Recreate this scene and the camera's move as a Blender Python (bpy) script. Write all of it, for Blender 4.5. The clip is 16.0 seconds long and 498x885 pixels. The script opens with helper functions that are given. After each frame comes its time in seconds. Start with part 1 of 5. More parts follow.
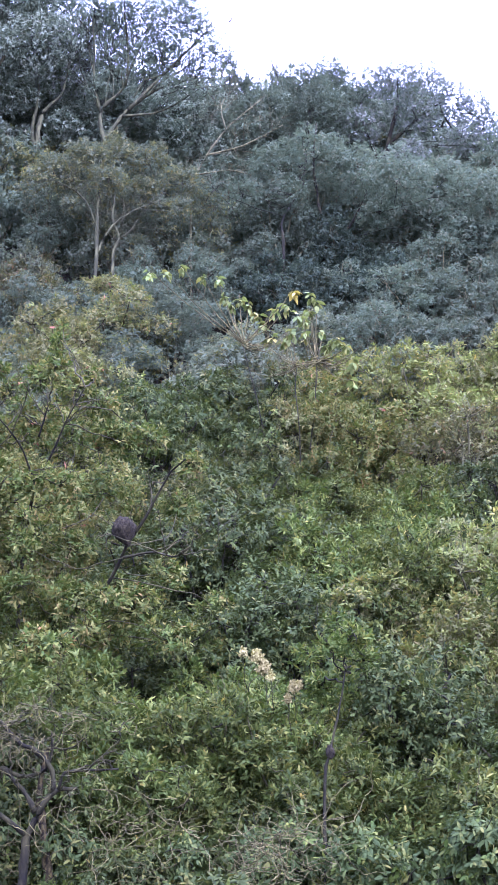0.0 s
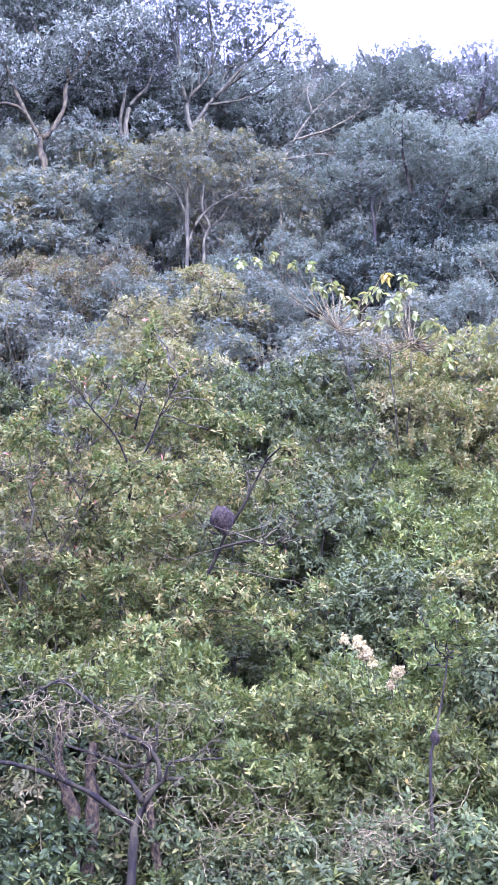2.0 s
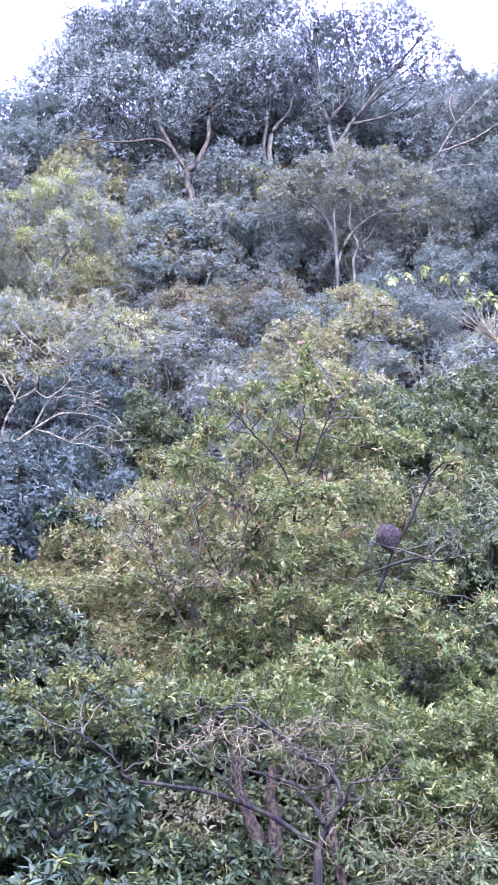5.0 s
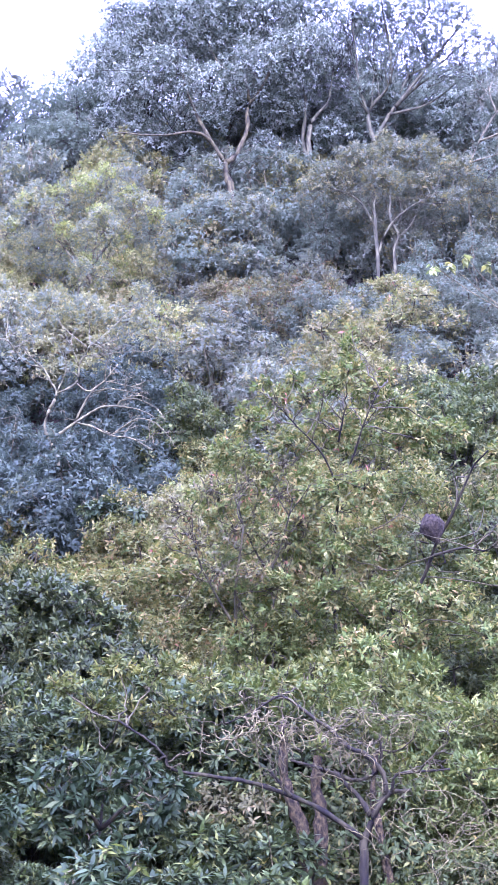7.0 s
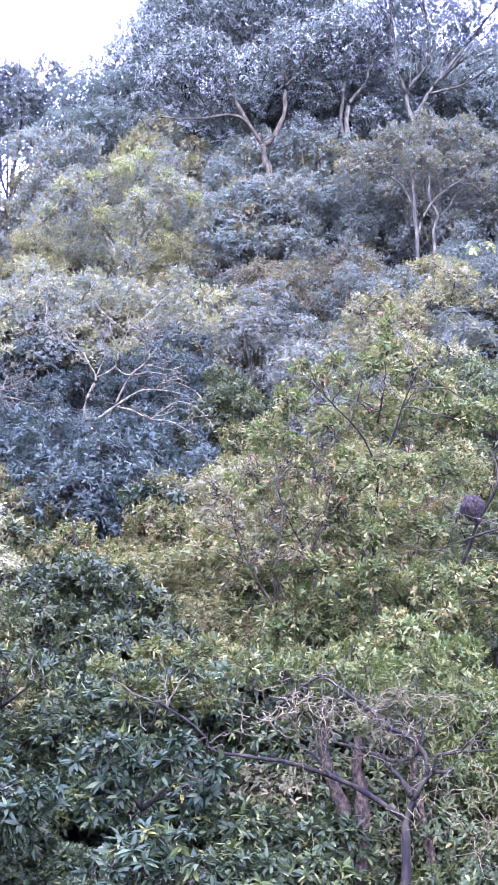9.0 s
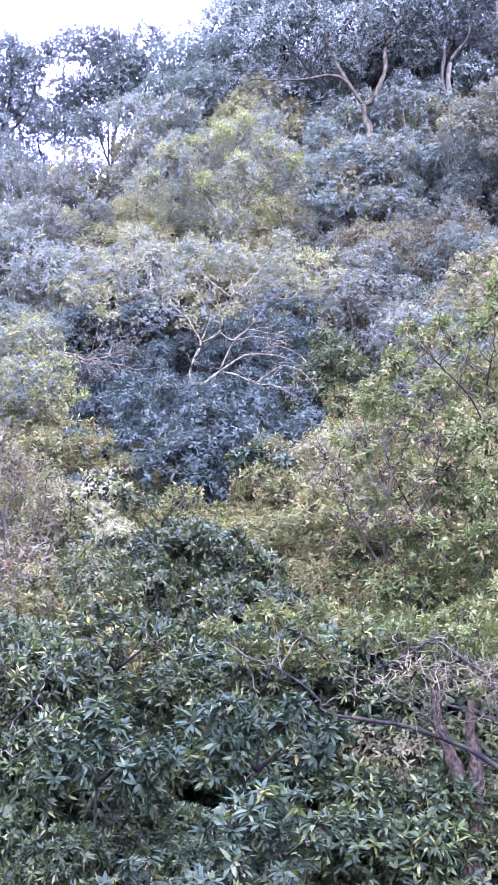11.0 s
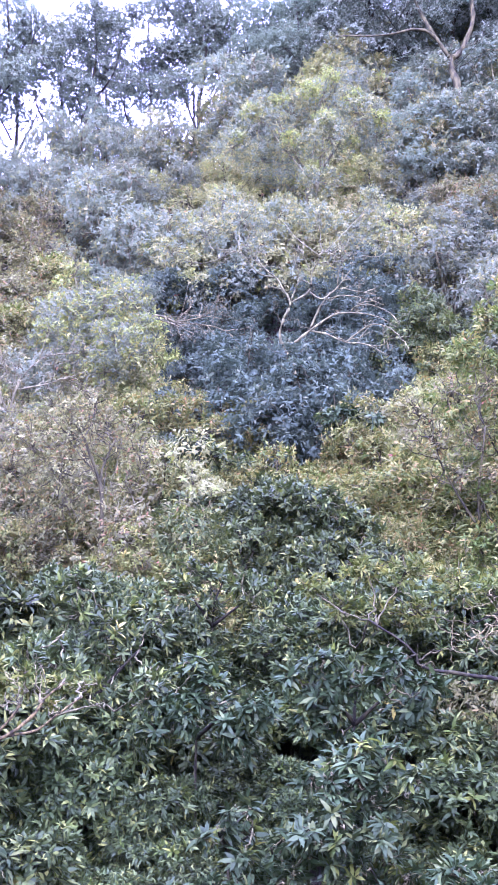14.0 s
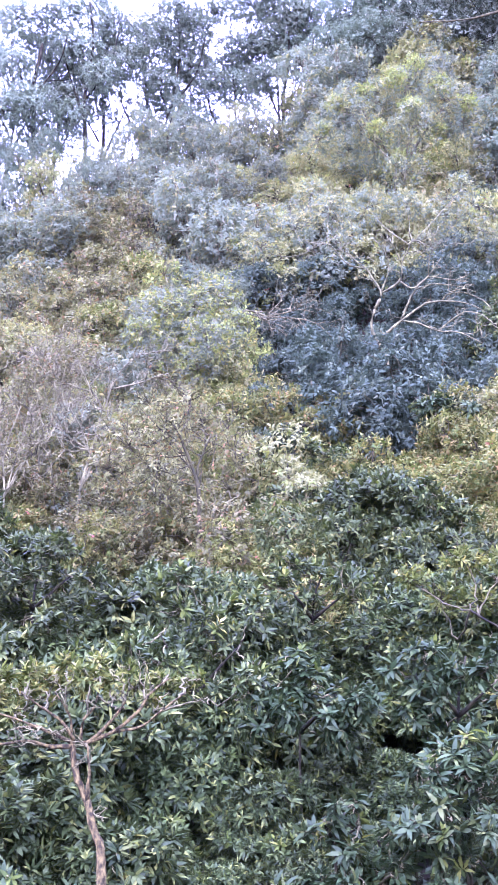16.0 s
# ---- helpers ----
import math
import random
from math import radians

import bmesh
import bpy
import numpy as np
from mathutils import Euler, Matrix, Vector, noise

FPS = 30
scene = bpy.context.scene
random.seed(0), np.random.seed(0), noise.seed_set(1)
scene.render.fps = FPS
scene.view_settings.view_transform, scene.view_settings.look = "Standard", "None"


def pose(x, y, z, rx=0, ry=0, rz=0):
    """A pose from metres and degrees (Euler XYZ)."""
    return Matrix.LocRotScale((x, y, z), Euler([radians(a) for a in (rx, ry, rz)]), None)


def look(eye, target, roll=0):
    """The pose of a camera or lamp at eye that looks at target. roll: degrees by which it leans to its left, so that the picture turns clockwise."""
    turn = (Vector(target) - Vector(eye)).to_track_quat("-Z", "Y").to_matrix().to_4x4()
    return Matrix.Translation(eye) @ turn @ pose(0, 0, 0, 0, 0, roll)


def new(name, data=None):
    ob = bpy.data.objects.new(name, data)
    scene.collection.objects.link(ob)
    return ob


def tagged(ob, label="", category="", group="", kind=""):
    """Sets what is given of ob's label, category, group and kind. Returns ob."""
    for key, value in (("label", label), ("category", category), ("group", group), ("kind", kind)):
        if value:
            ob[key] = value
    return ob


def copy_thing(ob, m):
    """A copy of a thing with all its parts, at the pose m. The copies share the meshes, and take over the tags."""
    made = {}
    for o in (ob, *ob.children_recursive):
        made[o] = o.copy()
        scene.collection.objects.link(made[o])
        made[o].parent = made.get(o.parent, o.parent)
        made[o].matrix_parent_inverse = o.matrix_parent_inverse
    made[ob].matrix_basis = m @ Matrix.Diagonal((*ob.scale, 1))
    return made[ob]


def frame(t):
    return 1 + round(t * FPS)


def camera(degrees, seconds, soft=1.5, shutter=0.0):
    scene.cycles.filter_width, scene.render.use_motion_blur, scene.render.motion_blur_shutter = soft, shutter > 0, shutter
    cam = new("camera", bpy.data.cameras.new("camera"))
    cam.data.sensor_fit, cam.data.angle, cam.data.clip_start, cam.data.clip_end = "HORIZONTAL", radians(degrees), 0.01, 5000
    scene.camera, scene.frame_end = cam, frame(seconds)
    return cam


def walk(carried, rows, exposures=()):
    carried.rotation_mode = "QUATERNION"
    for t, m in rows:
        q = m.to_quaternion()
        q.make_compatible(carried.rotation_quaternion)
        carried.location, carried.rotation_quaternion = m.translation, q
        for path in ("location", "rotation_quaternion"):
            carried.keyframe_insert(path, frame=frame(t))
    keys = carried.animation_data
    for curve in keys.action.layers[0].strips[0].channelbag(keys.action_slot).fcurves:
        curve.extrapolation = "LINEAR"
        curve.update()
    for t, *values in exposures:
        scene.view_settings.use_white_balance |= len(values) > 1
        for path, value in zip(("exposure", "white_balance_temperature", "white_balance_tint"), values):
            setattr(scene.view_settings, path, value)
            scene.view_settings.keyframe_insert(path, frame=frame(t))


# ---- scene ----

# ---------------------------------------------------------------- camera
EYE = Vector((0.0, 0.0, 1.6))
cam = camera(20.82, 16.0, soft=1.5)
# seconds, offset of the eye in metres, bearing to the left, tilt up, lean (degrees)
PATH = [
    (0.0, 0.00, 0.00, 0.00, -0.03, 21.84, -0.21), (0.5, 0.01, 0.00, 0.00, 1.18, 21.39, -0.50),
    (1.0, 0.03, 0.01, 0.02, 2.29, 21.22, -0.37), (1.5, 0.05, 0.02, 0.04, 3.34, 21.21, -0.32),
    (2.0, 0.06, 0.02, 0.06, 4.46, 21.20, -0.41), (2.5, 0.05, 0.01, 0.07, 5.42, 21.31, -0.30),
    (3.0, 0.04, 0.02, 0.06, 6.47, 21.46, -0.52), (3.5, 0.03, 0.02, 0.05, 7.91, 21.71, -0.89),
    (4.0, 0.01, 0.02, 0.05, 9.29, 22.03, -0.86), (4.5, 0.00, 0.03, 0.05, 10.76, 22.19, -0.88),
    (4.7, 0.00, 0.03, 0.05, 11.13, 22.21, -0.86), (6.8, -0.04, 0.10, 0.03, 13.47, 21.94, -0.58),
    (7.0, -0.04, 0.11, 0.03, 13.48, 21.94, -0.57), (7.5, -0.05, 0.11, 0.02, 13.57, 21.92, -0.63),
    (8.0, -0.03, 0.13, 0.00, 13.68, 21.98, -0.65), (8.5, 0.00, 0.16, 0.00, 14.25, 21.79, -0.63),
    (9.0, -0.02, 0.19, 0.00, 15.36, 21.32, -0.34), (9.5, -0.05, 0.20, 0.00, 16.54, 20.77, -0.10),
    (10.0, -0.10, 0.19, 0.01, 17.72, 20.34, 0.12), (10.2, -0.11, 0.18, 0.01, 18.22, 20.21, 0.24),
    (12.3, -0.17, 0.01, 0.00, 21.47, 19.10, 0.85), (12.5, -0.17, 0.01, -0.01, 21.68, 19.02, 0.87),
    (13.0, -0.16, 0.01, -0.03, 22.41, 18.81, 1.05), (13.5, -0.16, 0.02, -0.07, 23.18, 18.44, 1.04),
    (14.0, -0.19, 0.03, -0.08, 23.74, 18.09, 1.10), (14.5, -0.20, 0.04, -0.06, 24.22, 17.91, 1.02),
    (15.0, -0.19, 0.03, -0.07, 25.00, 17.93, 1.01), (15.5, -0.19, 0.02, -0.07, 26.49, 17.84, 0.86),
    (16.0, -0.21, 0.01, -0.07, 27.88, 17.73, 0.75),
]


def heading(az, el):
    a, e = radians(az), radians(el)
    return Vector((-math.sin(a) * math.cos(e), math.cos(a) * math.cos(e), math.sin(e)))


rows = []
for t, dx, dy, dz, az, el, lean in PATH:
    eye = EYE + Vector((dx, dy, dz))
    rows.append((t, look(eye, eye + heading(az, el), lean)))
walk(cam, rows, exposures=[(0.0, 2.58, 4740, 58), (0.3, 2.91, 4730, 65), (0.6, 3.18, 4690, 71), (4.0, 3.34, 4650, 77), (10.0, 3.44, 4640, 80), (13.2, 3.48, 4670, 79), (16.0, 3.54, 4740, 76)])

# ---------------------------------------------------------------- daylight: a bright overcast sky and a weak, wide sun
SUN_EL, SUN_AZ = 38.0, -164.0
world = bpy.data.worlds.new("overcast_sky")
scene.world = world
world.use_nodes = True
wn, wl = world.node_tree.nodes, world.node_tree.links
wn.clear()
sky = wn.new("ShaderNodeTexSky")
sky.sky_type, sky.sun_disc = "NISHITA", False
sky.sun_elevation, sky.sun_rotation = radians(SUN_EL), radians(-SUN_AZ)
sky_bg = wn.new("ShaderNodeBackground")
sky_bg.inputs["Strength"].default_value = 0.06
wl.new(sky.outputs[0], sky_bg.inputs["Color"])
cloud_bg = wn.new("ShaderNodeBackground")
cloud_bg.inputs["Color"].default_value = (0.93, 0.96, 1.0, 1)
cloud_bg.inputs["Strength"].default_value = 1.15
both = wn.new("ShaderNodeAddShader")
w_out = wn.new("ShaderNodeOutputWorld")
wl.new(sky_bg.outputs[0], both.inputs[0])
wl.new(cloud_bg.outputs[0], both.inputs[1])
wl.new(both.outputs[0], w_out.inputs["Surface"])

sun_data = bpy.data.lights.new("sun", "SUN")
sun_data.energy, sun_data.angle, sun_data.color = 3.4, radians(100), (1.0, 0.96, 0.9)
sun = new("sun", sun_data)
sun.matrix_world = look(heading(SUN_AZ, SUN_EL) * 60, (0, 0, 0))

# ---------------------------------------------------------------- materials


def mat_base(name):
    m = bpy.data.materials.new(name)
    m.use_nodes = True
    n, l = m.node_tree.nodes, m.node_tree.links
    n.clear()
    return m, n, l


def ramp_of(n, stops):
    r = n.new("ShaderNodeValToRGB")
    r.color_ramp.elements[0].position, r.color_ramp.elements[0].color = stops[0][0], (*stops[0][1], 1)
    r.color_ramp.elements[1].position, r.color_ramp.elements[1].color = stops[-1][0], (*stops[-1][1], 1)
    for p, c in stops[1:-1]:
        e = r.color_ramp.elements.new(p)
        e.color = (*c, 1)
    return r


def leaf_mat(name, stops, rough=0.42, spec=0.5, thin=0.3, patch=0.35, vary=0.2, glow=(1.12, 1.12, 0.68)):
    """Leaf: each leaf takes its tone from the stops; whole plants and patches of a plant drift lighter or darker."""
    m, n, l = mat_base(name)
    geo, info, tc = n.new("ShaderNodeNewGeometry"), n.new("ShaderNodeObjectInfo"), n.new("ShaderNodeTexCoord")
    ramp = ramp_of(n, stops)
    noise_t = n.new("ShaderNodeTexNoise")
    noise_t.inputs["Scale"].default_value, noise_t.inputs["Detail"].default_value = 1.3, 3
    l.new(geo.outputs["Position"], noise_t.inputs["Vector"])
    add = n.new("ShaderNodeMath")
    add.operation = "MULTIPLY_ADD"
    add.inputs[1].default_value, add.inputs[2].default_value = patch * 2, -patch
    l.new(noise_t.outputs["Fac"], add.inputs[0])
    tone = n.new("ShaderNodeMath")
    tone.operation, tone.use_clamp = "ADD", True
    l.new(geo.outputs["Random Per Island"], tone.inputs[0])
    l.new(add.outputs[0], tone.inputs[1])
    l.new(tone.outputs[0], ramp.inputs["Fac"])
    hsv = n.new("ShaderNodeHueSaturation")
    for sock, lo, hi in (("Hue", 0.5 - 0.04 * vary, 0.5 + 0.03 * vary), ("Value", 1 - vary, 1 + vary)):
        mr = n.new("ShaderNodeMapRange")
        mr.inputs["To Min"].default_value, mr.inputs["To Max"].default_value = lo, hi
        l.new(info.outputs["Random"], mr.inputs["Value"])
        l.new(mr.outputs[0], hsv.inputs[sock])
    l.new(ramp.outputs["Color"], hsv.inputs["Color"])
    fine = n.new("ShaderNodeTexNoise")
    fine.inputs["Scale"].default_value = 60
    l.new(tc.outputs["Object"], fine.inputs["Vector"])
    fr = n.new("ShaderNodeMapRange")
    fr.inputs["To Min"].default_value, fr.inputs["To Max"].default_value = rough - 0.1, rough + 0.15
    l.new(fine.outputs["Fac"], fr.inputs["Value"])
    bsdf = n.new("ShaderNodeBsdfPrincipled")
    bsdf.inputs["Specular IOR Level"].default_value = spec
    l.new(hsv.outputs["Color"], bsdf.inputs["Base Color"])
    l.new(fr.outputs[0], bsdf.inputs["Roughness"])
    trans = n.new("ShaderNodeBsdfTranslucent")
    tint = n.new("ShaderNodeMix")
    tint.data_type, tint.blend_type = "RGBA", "MULTIPLY"
    tint.inputs[0].default_value = 1.0
    tint.inputs[7].default_value = (*glow, 1)
    l.new(hsv.outputs["Color"], tint.inputs[6])
    l.new(tint.outputs[2], trans.inputs["Color"])
    mix, out = n.new("ShaderNodeMixShader"), n.new("ShaderNodeOutputMaterial")
    mix.inputs[0].default_value = thin
    l.new(bsdf.outputs[0], mix.inputs[1])
    l.new(trans.outputs[0], mix.inputs[2])
    l.new(mix.outputs[0], out.inputs["Surface"])
    return m


def bark_mat(name, dark, light, scale=9.0, rough=0.85, bump=0.5, stretch=0.35):
    m, n, l = mat_base(name)
    tc = n.new("ShaderNodeTexCoord")
    mp = n.new("ShaderNodeMapping")
    mp.inputs["Scale"].default_value = (1, 1, stretch)
    big, fine = n.new("ShaderNodeTexNoise"), n.new("ShaderNodeTexNoise")
    big.inputs["Scale"].default_value, big.inputs["Detail"].default_value = scale, 6
    fine.inputs["Scale"].default_value, fine.inputs["Detail"].default_value = scale * 7, 4
    l.new(tc.outputs["Object"], mp.inputs["Vector"])
    l.new(mp.outputs[0], big.inputs["Vector"])
    l.new(mp.outputs[0], fine.inputs["Vector"])
    ramp = ramp_of(n, [(0.38, dark), (0.5, tuple((a + b) / 2.4 for a, b in zip(dark, light))), (0.64, light)])
    l.new(big.outputs["Fac"], ramp.inputs["Fac"])
    bp = n.new("ShaderNodeBump")
    bp.inputs["Strength"].default_value, bp.inputs["Distance"].default_value = bump, 0.02
    l.new(fine.outputs["Fac"], bp.inputs["Height"])
    bsdf, out = n.new("ShaderNodeBsdfPrincipled"), n.new("ShaderNodeOutputMaterial")
    bsdf.inputs["Roughness"].default_value, bsdf.inputs["Specular IOR Level"].default_value = rough, 0.12
    l.new(ramp.outputs["Color"], bsdf.inputs["Base Color"])
    l.new(bp.outputs[0], bsdf.inputs["Normal"])
    l.new(bsdf.outputs[0], out.inputs["Surface"])
    return m


LEAF = {
    "dark": leaf_mat("dark_glossy_leaf", [(0, (0.0116, 0.0186, 0.00554)), (.5, (0.0209, 0.0329, 0.00829)), (.85, (0.0396, 0.0548, 0.0124)), (1, (0.0838, 0.0942, 0.0186))], 0.5, 0.08, 0.2),
    # bluish-dark tone that puts shade into the leaf colour
    "shade": leaf_mat("painted_shade_leaf", [(0, (0.0213, 0.0322, 0.0184)), (.5, (0.0298, 0.0441, 0.0246)), (.85, (0.0405, 0.0574, 0.0307)), (1, (0.0564, 0.0717, 0.0349))], 0.6, 0.05, 0.4, 0.2, 0.15, (1, 1, .9)),
    # slate and ridge: bluish tone puts haze into the leaf colour
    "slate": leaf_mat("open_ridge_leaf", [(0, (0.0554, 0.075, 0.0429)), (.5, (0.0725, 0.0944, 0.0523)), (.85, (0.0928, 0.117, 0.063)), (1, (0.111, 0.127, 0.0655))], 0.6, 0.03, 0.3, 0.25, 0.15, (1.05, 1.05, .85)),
    "broad": leaf_mat("broad_evergreen_leaf", [(0, (0.00927, 0.017, 0.0049)), (.5, (0.0144, 0.026, 0.00775)), (.85, (0.0247, 0.038, 0.0106)), (1, (0.0494, 0.062, 0.0147))], 0.5, 0.07, 0.15),
    "ridge": leaf_mat("haze_pale_ridge_leaf", [(0, (.086, .104, .078)), (.5, (.110, .128, .096)), (.85, (.130, .146, .108)), (1, (.146, .152, .110))], 0.6, 0.04, 0.35, 0.25, 0.15, (1.05, 1.05, .85)),
    "deep": leaf_mat("deep_green_leaf", [(0, (0.0199, 0.0299, 0.00807)), (.5, (0.0311, 0.0449, 0.0115)), (.85, (0.049, 0.0623, 0.0153)), (1, (0.0811, 0.0831, 0.0182))], 0.55, 0.05, 0.3),
    "light": leaf_mat("fresh_green_leaf", [(0, (0.0219, 0.0356, 0.00635)), (.45, (0.0393, 0.0576, 0.0092)), (.8, (0.0594, 0.0763, 0.0121)), (1, (0.0909, 0.0948, 0.0165))], 0.52, 0.06, 0.36),
    "mixed": leaf_mat("mixed_green_and_tan_leaf", [(0, (0.0407, 0.0494, 0.0126)), (.35, (0.0669, 0.0783, 0.0185)), (.62, (0.0951, 0.102, 0.0228)), (.86, (0.109, 0.101, 0.0253)), (1, (0.118, 0.0866, 0.0262))], 0.55, 0.05, 0.4),
    "olive": leaf_mat("olive_green_leaf", [(0, (0.0688, 0.0765, 0.0278)), (.5, (0.0977, 0.105, 0.0362)), (.85, (0.128, 0.131, 0.0435)), (1, (0.151, 0.131, 0.0435))], 0.56, 0.05, 0.44),
    # grey, blue and crest: haze put into the leaf colour, palest on the crest
    "grey": leaf_mat("haze_grey_leaf", [(0, (0.0608, 0.078, 0.0436)), (.5, (0.0755, 0.0939, 0.0514)), (.85, (0.092, 0.109, 0.0593)), (1, (0.108, 0.11, 0.0593))], 0.65, 0.03, 0.5, 0.3, 0.16, (1.06, 1.06, .85)),
    "blue": leaf_mat("haze_bluish_leaf", [(0, (0.0505, 0.0703, 0.0402)), (.5, (0.0625, 0.0846, 0.0465)), (.85, (0.0762, 0.0974, 0.0527)), (1, (0.0873, 0.1, 0.0527))], 0.65, 0.03, 0.5, 0.3, 0.16, (1.06, 1.06, .9)),
    "crest": leaf_mat("haze_pale_crest_leaf", [(0, (0.149, 0.188, 0.118)), (.5, (0.179, 0.219, 0.138)), (.85, (0.208, 0.247, 0.152)), (1, (0.224, 0.252, 0.154))], 0.65, 0.03, 0.5, 0.25, 0.12, (1.05, 1.05, .95)),
    "brown": leaf_mat("brownish_leaf", [(0, (0.0361, 0.04, 0.015)), (.45, (0.0513, 0.055, 0.0197)), (.8, (0.0741, 0.073, 0.0252)), (.95, (0.0893, 0.068, 0.0243)), (1, (0.0988, 0.06, 0.0224))], 0.56, 0.05, 0.42),
    "lime": leaf_mat("yellow_green_leaf", [(0, (0.0763, 0.0975, 0.0224)), (.5, (0.104, 0.128, 0.0266)), (.85, (0.135, 0.153, 0.0302)), (1, (0.163, 0.144, 0.0293))], 0.52, 0.08, 0.4),
    "yellow": leaf_mat("yellow_leaf", [(0, (.16, .150, .026)), (.5, (.23, .205, .034)), (1, (.30, .25, .042))], 0.5, 0.2, 0.35),
    "red": leaf_mat("red_old_leaf", [(0, (.11, .040, .022)), (.6, (.17, .066, .032)), (1, (.22, .12, .042))], 0.5, 0.2, 0.35),
    "flower": leaf_mat("cream_flower_panicle", [(0, (0.15, 0.13, 0.042)), (.5, (0.22, 0.2, 0.07)), (1, (0.3, 0.28, 0.105))], 0.7, 0.15, 0.3),
}
BARK = {
    "dark": bark_mat("dark_bark", (0.003, 0.00288, 0.000765), (0.017, 0.016, 0.00425)),
    "brown": bark_mat("brown_bark", (0.01, 0.00989, 0.00289), (0.044, 0.0412, 0.0123)),
    "pale": bark_mat("pale_grey_bark", (0.0148, 0.0161, 0.00598), (0.0503, 0.0524, 0.0195)),
    "red": bark_mat("reddish_brown_bark", (0.004, 0.0033, 0.00102), (0.044, 0.035, 0.00977), 24, 0.85, 0.9, 0.7),
    "peel": bark_mat("orange_peeling_bark", (0.009, 0.00742, 0.00213), (0.08, 0.0649, 0.0187), 26, 0.85, 0.7, 0.6),
    "twig": bark_mat("grey_twig_bark", (0.028, 0.0278, 0.0102), (0.096, 0.0927, 0.0357)),
    "bone": bark_mat("bleached_pale_bark", (0.0288, 0.0297, 0.0109), (0.088, 0.088, 0.0319)),
    "straw": bark_mat("dry_straw_stem", (0.0262, 0.0236, 0.00697), (0.0918, 0.0845, 0.0257)),
}
NEST = bark_mat("nest_carton", (.005, .0042, .0018), (.027, .0225, .010), 22, 0.95, 1.0, 1.0)


def soil_mat():
    m, n, l = mat_base("leaf_litter_soil")
    tc = n.new("ShaderNodeTexCoord")
    a, b = n.new("ShaderNodeTexNoise"), n.new("ShaderNodeTexVoronoi")
    a.inputs["Scale"].default_value, a.inputs["Detail"].default_value = 0.7, 8
    b.inputs["Scale"].default_value = 11
    l.new(tc.outputs["Object"], a.inputs["Vector"])
    l.new(tc.outputs["Object"], b.inputs["Vector"])
    # near-black tones imitate the shade in gaps between shrubs
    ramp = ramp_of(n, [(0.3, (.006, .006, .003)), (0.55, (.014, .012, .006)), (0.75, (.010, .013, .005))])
    l.new(a.outputs["Fac"], ramp.inputs["Fac"])
    mix = n.new("ShaderNodeMix")
    mix.data_type, mix.blend_type = "RGBA", "OVERLAY"
    mix.inputs[0].default_value = 0.15
    l.new(ramp.outputs["Color"], mix.inputs[6])
    l.new(b.outputs["Color"], mix.inputs[7])
    bp = n.new("ShaderNodeBump")
    bp.inputs["Distance"].default_value = 0.05
    l.new(b.outputs["Distance"], bp.inputs["Height"])
    bsdf, out = n.new("ShaderNodeBsdfPrincipled"), n.new("ShaderNodeOutputMaterial")
    bsdf.inputs["Roughness"].default_value, bsdf.inputs["Specular IOR Level"].default_value = 0.95, 0.1
    l.new(mix.outputs[2], bsdf.inputs["Base Color"])
    l.new(bp.outputs[0], bsdf.inputs["Normal"])
    l.new(bsdf.outputs[0], out.inputs["Surface"])
    return m


SOIL = soil_mat()

# ---------------------------------------------------------------- the hillside
G_R = [0, 15, 17, 19, 22, 27, 31, 36, 39, 41, 43, 46, 60, 110, 400, 4000]
G_Z = [0, 0, 0.2, 1.6, 4.3, 7.9, 11.2, 16.5, 20.5, 24.0, 26.0, 25.5, 16, 2, -3, -3]


def ground_z(az, r):
    """Height of the ground at a bearing (degrees to the left of +y) and a distance."""
    z = float(np.interp(r, G_R, G_Z))
    z *= float(np.interp(az, [-120, -60, -12, 24, 32, 42, 75, 130], [0.1, 0.85, 0.97, 1.0, 0.95, 0.87, 0.75, 0.1]))
    z += float(np.interp(r, [43, 46, 48.5, 51, 54, 64, 90], [0, 3, 8.5, 14, 17, 12, 0])) * float(np.interp(az, [-9, -4, 19, 23], [0, 1, 1, 0]))
    a = radians(az)
    wob = noise.noise(Vector((-math.sin(a) * r * 0.25, math.cos(a) * r * 0.25, 3.0)))
    return z + wob * min(0.5, max(0.0, (r - 16) * 0.12))


def spot(az, el, r):
    """The place seen from the standpoint at a bearing, a height angle and a distance over ground."""
    a = radians(az)
    return np.array([-math.sin(a) * r, math.cos(a) * r, EYE.z + r * math.tan(radians(el))])


def foot(az, r, sink=0.1):
    a = radians(az)
    return np.array([-math.sin(a) * r, math.cos(a) * r, ground_z(az, r) - sink])


def canopy_r(el):
    """Distance at which the green slope is met at a height angle."""
    return float(np.interp(el, [-2, 2, 6, 10, 14, 18, 21.5, 26, 30, 33, 40], [16.3, 16.8, 18, 19.4, 22, 27, 31, 36, 40, 43, 45]))


